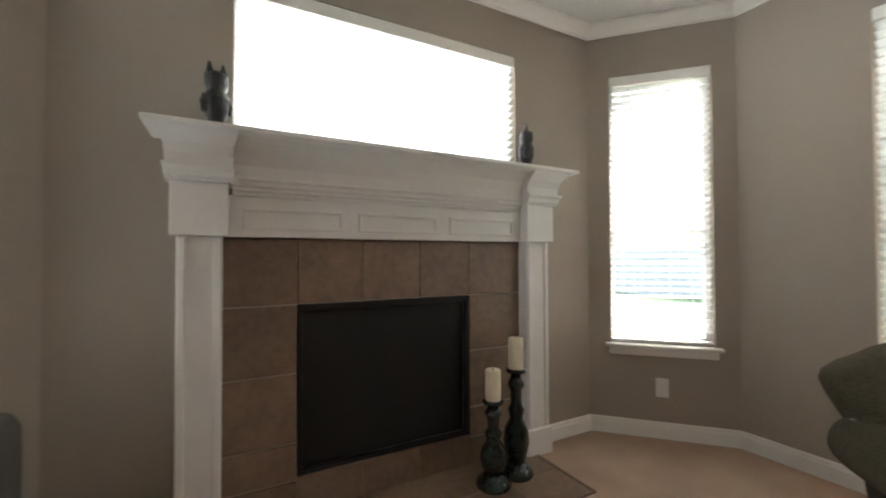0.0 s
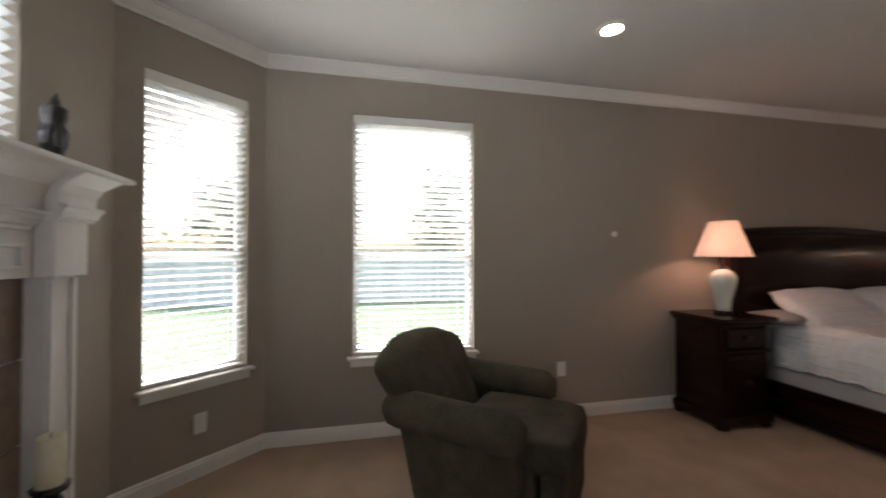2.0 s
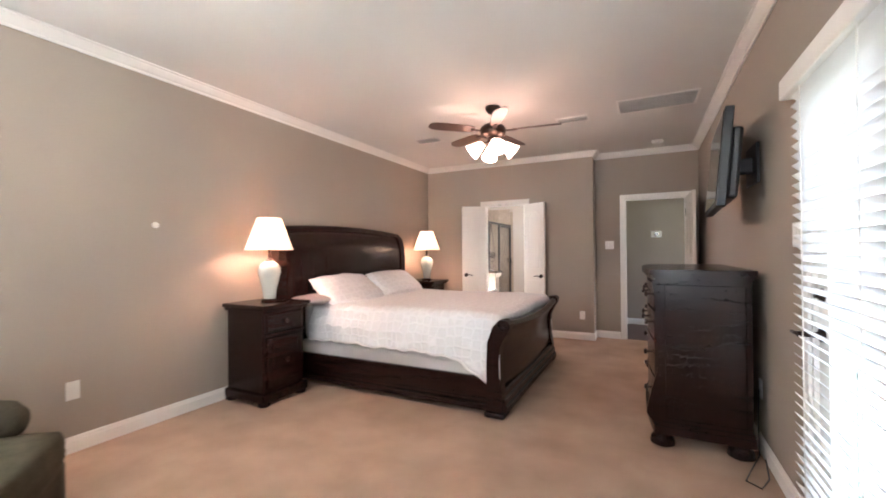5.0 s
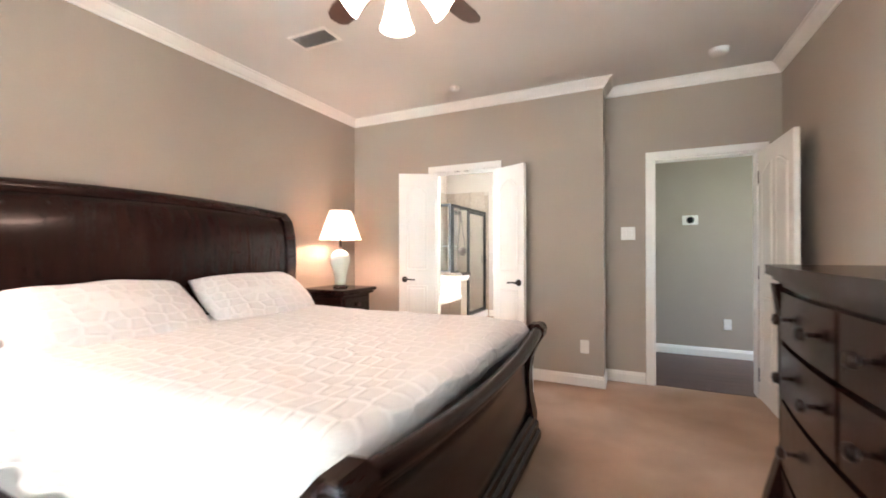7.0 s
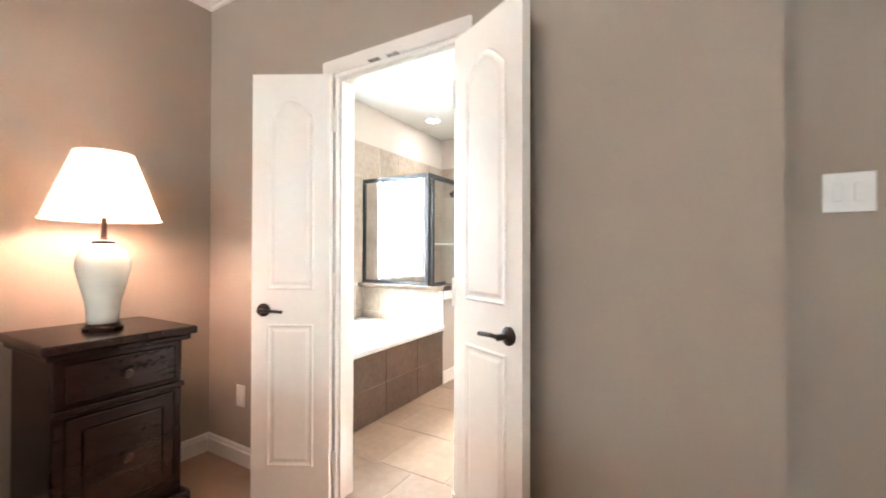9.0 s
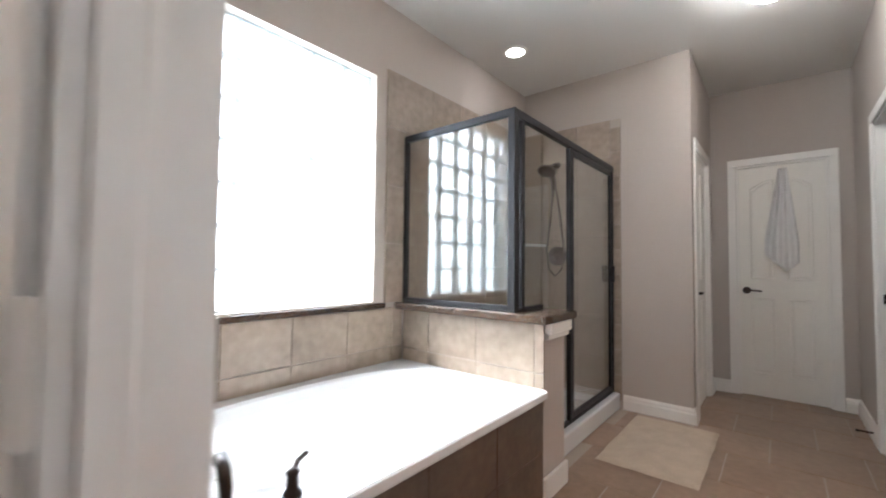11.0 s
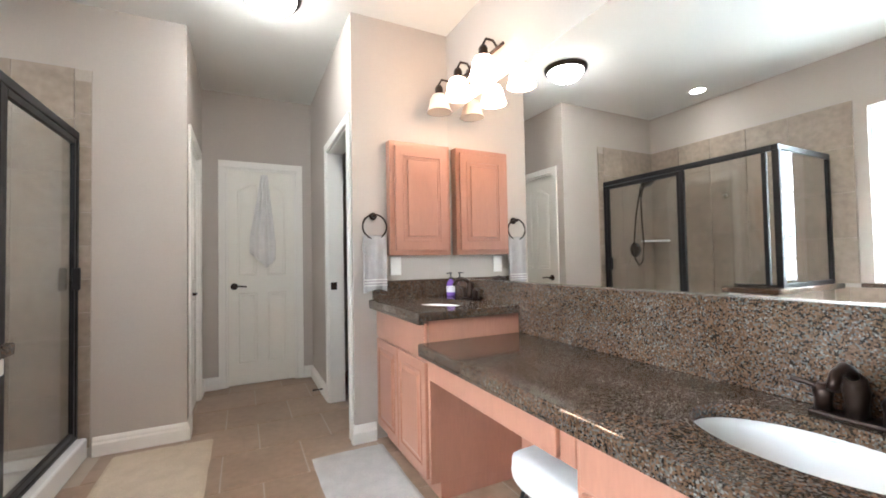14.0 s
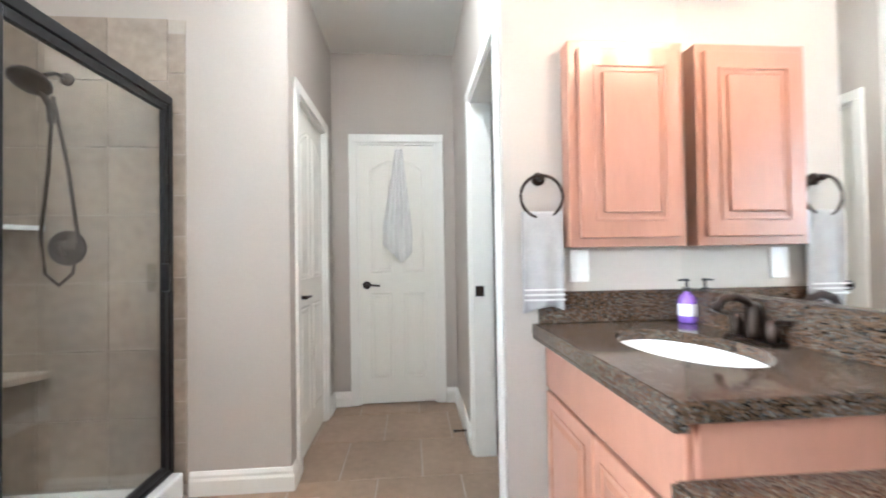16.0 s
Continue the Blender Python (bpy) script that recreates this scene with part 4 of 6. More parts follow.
def table_lamp(x, y):
    o = base("table_lamp", pose(x, y, 0.858), "lit celadon ceramic table lamp with pleated shade", "lamp", "bedside lamps")
    part("foot", lathe([(0.07, 0), (0.072, 0.012), (0.062, 0.022), (0.06, 0.03)], 24), "wood", o, "dark wooden foot")
    part("body", lathe([(0.055, 0.03), (0.056, 0.06), (0.062, 0.12), (0.085, 0.21), (0.098, 0.27), (0.095, 0.31), (0.075, 0.345), (0.05, 0.36), (0.04, 0.372)], 32), "celadon", o, "pale celadon glazed baluster body", smooth=True)
    part("neck", lathe([(0.04, 0.37), (0.042, 0.382), (0.02, 0.39), (0.012, 0.40), (0.010, 0.50)], 18), "bronze", o)
    part("bulb", lathe([(0.012, 0.50), (0.03, 0.54), (0.034, 0.57), (0.022, 0.60), (0.004, 0.61)], 14), "bulb_warm", o, smooth=True)
    bm = bmesh.new()
    seg = 96
    a, b = [], []
    for k in range(seg):
        t = 2 * math.pi * k / seg
        w = 1 + 0.008 * (k % 2)
        a.append(bm.verts.new((0.205 * w * math.cos(t), 0.205 * w * math.sin(t), 0.475)))
        b.append(bm.verts.new((0.105 * w * math.cos(t), 0.105 * w * math.sin(t), 0.765)))
    for k in range(seg):
        bm.faces.new((a[k], a[(k + 1) % seg], b[(k + 1) % seg], b[k]))
    bmesh.ops.recalc_face_normals(bm, faces=bm.faces)
    bmesh.ops.solidify(bm, geom=bm.faces[:], thickness=0.002)
    part("shade", bm, "shade", o, "pleated cream fabric shade")
    part("shade_rim", tube([(0.207 * math.cos(2 * math.pi * k / 40), 0.207 * math.sin(2 * math.pi * k / 40), 0.476) for k in range(40)], 0.004, 6, closed=True), "shade", o)
    part("shade_ring", tube([(0.02 * math.cos(2 * math.pi * k / 10), 0.02 * math.sin(2 * math.pi * k / 10), 0.755) for k in range(10)], 0.003, 6, closed=True), "bronze", o)
    for k in range(3):
        part("spider_arm", tube([(0.02 * math.cos(k * 2.094), 0.02 * math.sin(k * 2.094), 0.755), (0.106 * math.cos(k * 2.094), 0.106 * math.sin(k * 2.094), 0.758)], 0.002, 6), "bronze", o)
    part("harp", tube([(0, 0.012, 0.50), (0, 0.05, 0.58), (0, 0.045, 0.68), (0, 0, 0.757), (0, -0.045, 0.68), (0, -0.05, 0.58), (0, -0.012, 0.50)], 0.002, 6), "bronze", o)


for yy, ly in ((4.385, 4.39), (7.37, 7.365)):
    nightstand(yy)
    table_lamp(0.31, ly)


# ---- dresser ----
def chest():
    o = base("chest_of_drawers", pose(3.43, 4.82, 0), "tall dark espresso bow-front chest of drawers by the wall", "dresser")
    L, D = 1.26, 0.54
    def bow(y):
        u = (y / L) * 2 - 1
        return -0.05 * (1 - u * u)
    def slab(z0, z1, y0, y1, out, depth):
        pts = [(bow(y0 + (y1 - y0) * k / 12) - out, y0 + (y1 - y0) * k / 12) for k in range(13)]
        return prism(pts + [(depth, y1), (depth, y0)], z0, z1)
    part("body", slab(0.12, 1.10, 0.03, L - 0.03, -0.04, D), "wood", o)
    part("top", slab(1.135, 1.17, -0.02, L + 0.02, 0.02, D + 0.02), "woodh", o)
    part("top_moulding", slab(1.115, 1.135, 0.0, L, 0.0, D + 0.01), "woodh", o)
    part("cornice", slab(1.095, 1.115, 0.015, L - 0.015, -0.018, D + 0.005), "woodh", o)
    part("base_moulding", slab(0.09, 0.14, -0.005, L + 0.005, 0.0, D + 0.01), "woodh", o)
    part("base_bead", slab(0.14, 0.165, 0.01, L - 0.01, -0.02, D + 0.005), "woodh", o)
    for fx in (0.05, D - 0.06):
        for fy in (0.06, L - 0.06):
            part("foot", lathe([(0.05, 0), (0.075, 0.015), (0.07, 0.05), (0.045, 0.09)], 16, m=pose(fx, fy, 0)), "wood", o)
    for sy in (0.0, L):
        part("corner_post", extrude_profile([(-0.005, 0.16), (0.05, 0.16), (0.05, 1.10), (-0.005, 1.10), (0.015, 0.95), (0.02, 0.5), (-0.03, 0.3), (-0.045, 0.22)], sy - 0.0 if sy == 0 else sy - 0.05, sy + 0.05 if sy == 0 else sy, "y"), "wood", o)
    for r, (z0, z1) in enumerate(((0.905, 1.075), (0.70, 0.885), (0.45, 0.68), (0.19, 0.43))):
        cells = ((0.07, 0.62), (0.64, L - 0.07)) if r < 2 else ((0.07, L - 0.07),)
        for y0, y1 in cells:
            d = part("drawer", slab(z0, z1, y0, y1, -0.018, 0.06), "wood", o)
            for ky in ((y0 + y1) / 2 - 0.14, (y0 + y1) / 2 + 0.14) if r < 2 else (y0 + 0.2, y1 - 0.2):
                part("pull", lathe([(0.007, 0), (0.007, 0.018), (0.02, 0.026), (0.018, 0.04), (0.006, 0.044)], 12, m=pose(bow(ky) + 0.018, ky, (z0 + z1) / 2, 0, -90)), "bronze", d, "dark bronze knob")
    part("side_panel", cube(0.07, D - 0.03, 0.022, 0.032, 0.19, 1.07, 0.006), "wood", o)


chest()


def television():
    o = base("television", pose(3.84, 5.15, 1.86, 0, 0, 0), "flat black television on an arm mount, dark screen", "television")
    t = pose(0, 0, 0, 0, 0, -3) @ pose(0, 0, 0, 0, 5, 0)
    part("shell", cube(-0.02, 0.03, -0.45, 0.45, -0.30, 0.30, 0.008, t), "tvshell", o)
    part("screen", cube(-0.024, -0.019, -0.43, 0.43, -0.27, 0.28, 0.0, t), "screen", o)
    # black bulk for the set's back and the shadow between it and the wall
    part("back_and_shadow", cube(0.03, 0.095, -0.36, 0.36, -0.24, 0.20, 0.02, t), "tvshell", o, "black back cover, bulged to stand in for the shadow behind it too")
    part("mount_arm", cube(0.09, 0.20, -0.04, 0.04, -0.05, 0.05, 0.01), "tvshell", o)
    part("wall_plate", cube(0.19, 0.208, -0.15, 0.15, -0.13, 0.13, 0.004), "tvshell", o)


television()


# ---- armchair ----
def armchair():
    o = base("armchair", pose(0.88, 2.13, 0, 0, 0, -39), "olive green upholstered club armchair on the carpet", "armchair")
    def piece(name, sx, sy, sz, x, y, z, rx=0, puff=0.3, seed=0, label=""):
        bm = cushion(sx, sy, sz, puff, 9, seed)
        bm.transform(pose(x, y, z, rx))
        part(name, bm, "chair", o, label, smooth=True)
    piece("seat_base", 0.60, 0.56, 0.26, 0, 0.06, 0.22, 0, 0.10)
    piece("seat_cushion", 0.58, 0.62, 0.19, 0, 0.21, 0.41, 0, 0.25, 2, "loose seat cushion")
    piece("front_border", 0.64, 0.12, 0.31, 0, 0.425, 0.185, 0, 0.12, 3)
    for s in (-1, 1):
        bm = cushion(0.13, 0.62, 0.50, 0.12, 9, 4)
        for v in bm.verts:
            low = max(0.0, 0.22 - v.co.z)
            if v.co.y < 0:
                v.co.y *= 1 - 0.75 * low
        bm.transform(pose(s * 0.35, -0.02, 0.30))
        part("arm_panel", bm, "chair", o, smooth=True)
        bm = bmesh.new()
        n = 16
        rings = []
        for k in range(n + 1):
            y = -0.41 + 0.72 * k / n
            r = 0.095 * (1 - 0.45 * max(0, (abs(2 * k / n - 1) - 0.8) / 0.2) ** 2)
            zc = 0.565 - 0.035 * k / n
            rings.append([bm.verts.new((s * 0.375 + 1.15 * r * math.cos(2 * math.pi * q / 20), y, zc + r * math.sin(2 * math.pi * q / 20))) for q in range(20)])
        for a, b in zip(rings, rings[1:]):
            for q in range(20):
                bm.faces.new((a[q], a[(q + 1) % 20], b[(q + 1) % 20], b[q]))
        bm.faces.new(rings[0]); bm.faces.new(rings[-1][::-1])
        bmesh.ops.recalc_face_normals(bm, faces=bm.faces)
        part("arm_roll", bm, "chair", o, smooth=True)
    piece("back_panel", 0.62, 0.12, 0.46, 0, -0.24, 0.30, 8, 0.15, 6)
    # backrest: rounded shoulders below a raised head, leaning back
    bm = bmesh.new()
    rings = []
    for h, w, t in ((0.0, 0.31, 0.08), (0.1, 0.33, 0.11), (0.3, 0.385, 0.125), (0.5, 0.425, 0.125), (0.65, 0.455, 0.12), (0.74, 0.465, 0.112), (0.80, 0.45, 0.104), (0.85, 0.40, 0.098), (0.89, 0.33, 0.092), (0.94, 0.265, 0.08), (0.98, 0.19, 0.055), (1.0, 0.09, 0.025)):
        ring = []
        for k in range(36):
            a = 2 * math.pi * k / 36
            c, d = math.cos(a), math.sin(a)
            x = w * math.copysign(abs(c) ** 0.75, c)
            y = -0.20 - 0.27 * h + t * math.copysign(abs(d) ** 0.75, d)
            ring.append(bm.verts.new(Vector((x, y, 0.36 + 0.525 * h)) * (1 + 0.012 * noise.noise(Vector((x * 4, y * 4, h * 3))))))
        rings.append(ring)
    for a, b in zip(rings, rings[1:]):
        for k in range(36):
            bm.faces.new((a[k], a[(k + 1) % 36], b[(k + 1) % 36], b[k]))
    bm.faces.new(rings[0][::-1])
    bm.faces.new(rings[-1])
    bmesh.ops.recalc_face_normals(bm, faces=bm.faces)
    part("backrest", bm, "chair", o, "camel-topped reclining backrest", smooth=True)
    for sx in (-0.33, 0.33):
        for sy in (-0.16, 0.34):
            part("foot", lathe([(0.022, 0), (0.03, 0.09)], 12, m=pose(sx, sy, 0)), "wood", o)


armchair()


def ribbed_chair():
    o = base("slipper_chair", pose(3.46, 0.74, 0, 0, 0, 40), "ribbed grey upholstered chair in the corner", "chair")
    part("seat", cushion(0.52, 0.52, 0.34, 0.15, 8, 1), "stripe", o, smooth=True).matrix_local = pose(0, 0.02, 0.26)
    for k in range(9):
        x = -0.24 + 0.06 * k
        part("back_rib", cushion(0.062, 0.13, 0.42, 0.3, 5, k), "stripe", o, smooth=True).matrix_local = pose(x, -0.21 + 0.05 * (x / 0.24) ** 2, 0.50)
    for sx in (-0.2, 0.2):
        for sy in (-0.2, 0.2):
            part("leg", lathe([(0.015, 0), (0.022, 0.10)], 10, m=pose(sx, sy, 0)), "wood", o)


ribbed_chair()


# ---- ceiling fan ----
def ceiling_fan():
    o = base("ceiling_fan", pose(2.04, 5.62, H), "dark bronze ceiling fan with five wooden blades and four lit shades", "ceiling fan")
    part("canopy", lathe([(0.02, -0.075), (0.05, -0.06), (0.07, -0.03), (0.075, 0.0)], 24), "bronze", o, smooth=True)
    part("downrod", lathe([(0.013, -0.17), (0.013, -0.06)], 12), "bronze", o)
    part("motor", lathe([(0.03, -0.31), (0.09, -0.30), (0.125, -0.27), (0.13, -0.22), (0.10, -0.185), (0.04, -0.165)], 28), "bronze", o, smooth=True)
    part("light_hub", lathe([(0.02, -0.42), (0.05, -0.40), (0.065, -0.36), (0.05, -0.31)], 20), "bronze", o, smooth=True)
    for k in range(5):
        t = pose(0, 0, -0.245, 0, 0, 72 * k + 8)
        ir = part("blade_iron", cube(0.11, 0.24, -0.018, 0.018, -0.006, 0.004, 0.003, t), "bronze", o)
        pts = [(0.20, -0.045), (0.30, -0.06), (0.55, -0.068), (0.62, -0.06), (0.66, -0.03), (0.66, 0.03), (0.62, 0.06), (0.55, 0.068), (0.30, 0.06), (0.20, 0.045)]
        bm = prism(pts, 0.0, 0.007)
        bm.transform(t @ pose(0, 0, 0.003, 12))
        part("blade", bm, "blade", o, "dark wooden blade")
    for k in range(4):
        bm = tube([(0, 0, 0), (0.03, 0, 0.012), (0.06, 0, 0)], 0.008)
        bm.transform(pose(0, 0, -0.365, 0, 0, 90 * k + 30) @ pose(0.04, 0, 0))
        ar = part("light_arm", bm, "bronze", o)
        bm = lathe([(0.025, 0.0), (0.032, -0.012), (0.042, -0.04), (0.05, -0.075), (0.062, -0.105), (0.068, -0.115), (0.055, -0.11)], 20)
        bm.transform(pose(0, 0, -0.37, 0, 0, 90 * k + 30) @ pose(0.105, 0, 0, 0, -52, 0) @ Matrix.Scale(1.2, 4))
        part("light_shade", bm, "fan_glass", ar, "lit frosted glass bell shade", smooth=True)
    part("pull_chain", tube([(0.02, 0, -0.42), (0.02, 0, -0.56)], 0.0015, 6), "metal", o)


ceiling_fan()


def downlight(x, y, glass, watts, color):
    o = base("recessed_downlight", pose(x, y, H), "lit recessed ceiling downlight with white trim ring", "downlight")
    bm = lathe([(0.062, -0.001), (0.066, -0.006), (0.092, -0.006), (0.096, -0.001)], 28)
    part("trim_ring", bm, "trim", o)
    part("lens", lathe([(0.064, -0.0075), (0.064, -0.0065)], 24), glass, o)
    ld = bpy.data.lights.new("downlight", "SPOT")
    ld.energy, ld.color, ld.spot_size, ld.spot_blend, ld.shadow_soft_size = watts, color, radians(120), 0.6, 0.06
    li = new("downlight_lamp", ld)
    li.matrix_world = look((x, y, H - 0.02), (x, y, 0))


downlight(0.874, 2.95, "can_glow", CAN_W, (1.0, 0.80, 0.62))


def vent(x, y, w, d, louvres, label, angle=0):
    o = base("ceiling_vent", pose(x, y, H, 0, 0, angle), label, "vent")
    # black sheet in place of the shaded duct above the slats
    part("backing", cube(-w / 2, w / 2, -d / 2, d / 2, -0.004, -0.001), "black", o)
    for b in ((-w / 2 - 0.02, w / 2 + 0.02, -d / 2 - 0.02, -d / 2), (-w / 2 - 0.02, w / 2 + 0.02, d / 2, d / 2 + 0.02), (-w / 2 - 0.02, -w / 2, -d / 2, d / 2), (w / 2, w / 2 + 0.02, -d / 2, d / 2)):
        part("frame", cube(*b, -0.010, -0.001, 0.003), "trim", o)
    for k in range(louvres):
        yy = -d / 2 + d * (k + 0.5) / louvres
        part("slat", cube(-w / 2, w / 2, -0.008, 0.008, -0.001, 0.001, 0, pose(0, yy, -0.008, 35)), "trim", o)


vent(0.90, 6.37, 0.30, 0.15, 6, "white metal supply vent in the ceiling")
vent(2.69, 6.37, 0.30, 0.15, 6, "white metal supply vent in the ceiling")
vent(3.50, 6.22, 0.66, 0.36, 14, "large white return air grille in the ceiling")


def ceiling_puck(name, x, y, r, h, label, cat):
    o = base(name, pose(x, y, H), label, cat)
    part("body", lathe([(r * 0.75, -h), (r * 0.95, -h * 0.7), (r, -h * 0.25), (r, -0.001)], 24), "plastic", o, smooth=True)
    part("mount_ring", lathe([(r * 1.08, -0.008), (r * 1.08, -0.0005)], 24), "plastic", o)


ceiling_puck("smoke_detector", 3.545, 7.80, 0.065, 0.035, "round white smoke detector on the ceiling", "smoke detector")
ceiling_puck("sprinkler_cover", 1.46, 7.59, 0.04, 0.03, "small white ceiling sensor", "sensor")

outlet(0.0, 3.085, 0.405, -90)
outlet(0.32, 0.50, 0.33, -46)
outlet(2.555, 8.0, 0.355, 180)
outlet(0.323, 8.0, 0.381, 180)
outlet(4.05, 5.05, 0.40, 90)
outlet(2.912, 8.28, 1.38, 180, "switch", 0.12)
outlet(4.05, 4.31, 1.37, 90, "switch", 0.12)
sensor = base("wall_sensor", pose(0.0, 3.59, 1.525, 0, 0, -90), "small white round wall sensor", "sensor")
part("cap", lathe([(0.024, 0), (0.024, 0.012), (0.017, 0.018)], 18, m=pose(0, 0, 0, -90)), "plastic", sensor)
cable = base("power_cable", pose(3.98, 4.70, 0.0), "grey power cable looping on the carpet", "cable")
part("cord", tube([(0.05, 0.32, 0.40), (0.04, 0.30, 0.20), (0.03, 0.22, 0.02), (-0.05, 0.02, 0.006), (-0.10, -0.12, 0.006), (-0.04, -0.18, 0.006), (0.02, -0.05, 0.006), (0.045, 0.15, 0.03)], 0.004, 6), "dark_plastic", cable)

# ---- hall beyond the entry ----
structure("wall_hall_back", cube(2.80, 4.16, 9.66, 9.80, 0, H), "wall", "taupe painted hall wall", "wall")
structure("wall_hall_return", cube(4.16, 6.2, 9.90, 10.04, 0, H), "wall", "taupe painted hall wall", "wall")
# the opening in this end wall is unseen, added to light the hall
wall("wall_hall_end", (6.2, 8.28), (6.2, 10.04), [(0.3, 1.5, 0.9, 2.1)])
structure("wall_hall_front", cube(4.19, 6.34, 8.28, 8.40, 0, H), "wall", "taupe painted hall wall", "wall")
structure("ceiling_hall", cube(2.70, 6.34, 8.42, 10.04, H, H + 0.1), "ceil", "white painted hall ceiling", "ceiling")
structure("baseboard_hall", sweep([(6.2, 9.90), (4.16, 9.90), (4.16, 9.66), (2.80, 9.66)], skirt), "trim", "white baseboard in the hall", "trim")
hall_floor = structure("floor_hall", cube(2.70, 6.3, 8.30, 10.04, -0.08, -0.004), "grout", "dark hardwood plank floor in the hall", "floor")
plank = None
for j in range(13):
    off = random.uniform(-0.6, 0)
    while off < 3.45:
        x0, x1 = max(2.80, 2.80 + off), min(6.2, 2.80 + off + 1.2)
        if x1 - x0 > 0.1:
            part("plank", cube(x0 + 0.001, x1 - 0.001, 8.302 + 0.126 * j, 8.302 + 0.126 * j + 0.124, -0.012, 0.003, 0.0), "hallwood", hall_floor)
        off += 1.2
th = base("thermostat", pose(3.56, 9.66, 1.575, 0, 0, 180), "white wall thermostat with a round dark dial", "thermostat")
part("plate", cube(-0.08, 0.08, 0, 0.01, -0.055, 0.055, 0.004), "plastic", th)
part("dial", lathe([(0.042, 0), (0.042, 0.02), (0.036, 0.026)], 24, m=pose(0, 0.01, 0, -90)), "metal", th, "bright metal ring")
part("dial_face", lathe([(0.034, 0), (0.034, 0.002)], 24, m=pose(0, 0.035, 0, -90)), "screen", th)
outlet(3.92, 9.66, 0.38, 180)
ch = base("door_chime", pose(3.60, 9.66, 2.38, 0, 0, 180), "white door chime box high on the hall wall", "door chime")
part("cover", cube(-0.10, 0.10, 0, 0.05, -0.07, 0.07, 0.01), "plastic", ch)
sm = base("smoke_detector", pose(3.95, 9.66, 2.40, -90), "round white detector on the hall wall", "smoke detector")
part("body", lathe([(0.05, 0.035), (0.065, 0.02), (0.07, 0.0)], 20, m=pose(0, 0, 0, 180)), "plastic", sm)


# ---- bathroom shell ----
WX, MX, EY, PY, FY = -0.36, 2.648, 10.77, 11.37, 12.47
TW = (8.36, 9.53, 0.90, 2.26)
wall("wall_bath_window", (WX, 11.51), (WX, 8.12), [(11.51 - TW[1], 11.51 - TW[0], TW[2], TW[3])], thick=0.16, material="bathwall")
structure("wall_bath_vanity", box(cube(MX, 2.715, 8.12, 8.40, 0, H), MX, 2.80, 8.40, EY + 0.14, 0, H), "bathwall", "taupe painted wall behind the vanity", "wall")
structure("wall_bath_shower_end", cube(WX, 1.0, PY, PY + 0.085, 0, H), "bathwall", "taupe painted wall at the shower end", "wall")
wall("wall_corridor_west", (1.0, FY), (1.0, PY + 0.085), [(FY - 12.21, FY - 11.52, 0, 2.05)], thick=0.12, material="bathwall")
wall("wall_corridor_end", (2.10, FY), (0.86, FY), [(2.10 - 1.805, 2.10 - 1.192, 0, 2.04)], thick=0.12, material="bathwall")
wall("wall_corridor_east", (1.955, EY), (1.955, FY), [(10.865 - EY, 11.60 - EY, 0, 2.04)], thick=0.12, material="bathwall")
structure("wall_vanity_end", cube(2.075, MX, EY, EY + 0.12, 0, H), "bathwall", "taupe painted wall at the vanity end", "wall")
structure("wall_closet_back", box(cube(3.3, 3.4, 10.9, FY + 0.12, 0, H), 2.075, 3.4, FY, FY + 0.12, 0, H), "bathwall", "plain painted closet wall", "wall")
structure("wall_closet_front", cube(2.80, 3.4, 10.80, 10.9, 0, H), "bathwall", "plain painted closet wall", "wall")
structure("ceiling_bath", prism([(-0.52, 8.06), (2.70, 8.06), (2.70, 10.85), (3.4, 10.85), (3.4, 12.6), (-0.52, 12.6)], H, H + 0.1), "ceil", "flat white painted bathroom ceiling", "ceiling")
bskirt = [(0.0, 0.0), (0.02, 0.0), (0.02, 0.07), (0.014, 0.082), (0.014, 0.095), (0.006, 0.112), (0.0, 0.112)]
for nm, pth in (("baseboard_pier", [(1.0, 11.455), (1.0, PY), (0.52, PY)]), ("baseboard_corridor", [(1.13, FY), (1.0, FY), (1.0, 12.28)]),
                ("baseboard_closet", [(1.955, 11.67), (1.955, FY), (1.87, FY)]), ("baseboard_vanity", [(2.09, EY), (1.955, EY), (1.955, 10.80)])):
    structure(nm, sweep(pth, bskirt), "trim", "white moulded baseboard on the tile floor", "trim")
casing("door_frame_toilet", (1.0, FY), (1.0, PY), FY - 12.21, FY - 11.52, 2.04)
casing("door_frame_linen", (2.10, FY), (0.86, FY), 2.10 - 1.805, 2.10 - 1.192, 2.04)
casing("door_frame_closet", (1.955, EY), (1.955, FY), 10.865 - EY, 11.60 - EY, 2.04)
panel_door("linen_door", pose(1.798, FY + 0.045, 0, 0, 0, 180), 0.60, "white arched-panel door, closed, with a towel hung on it", handle_side=1, height=2.02)
panel_door("toilet_door", pose(0.945, 12.20, 0, 0, 0, -90), 0.67, "white arched-panel door, closed", handle_side=1, height=2.02)
structure("wall_linen_back", cube(0.80, 2.10, FY + 0.121, FY + 0.2, 0, H), "bathwall", "plain wall behind the linen door", "wall")
structure("wall_toilet_back", cube(0.70, 0.80, PY + 0.086, FY + 0.2, 0, H), "bathwall", "plain wall behind the toilet door", "wall")
stop = base("door_stop", pose(1.94, 11.80, 0.06), "dark spring door stop on the baseboard", "door stop")
part("spring", tube([(0.0, 0, 0), (-0.075, 0, 0.0)], 0.006, 8), "bronze", stop)
part("tip", lathe([(0.009, 0), (0.009, 0.015)], 10, m=pose(-0.073, 0, 0, 0, -90)), "dark_plastic", stop)
sp = base("strike_plate", pose(1.97, 11.584, 0.94), "dark bronze strike plate on the closet jamb", "strike plate")
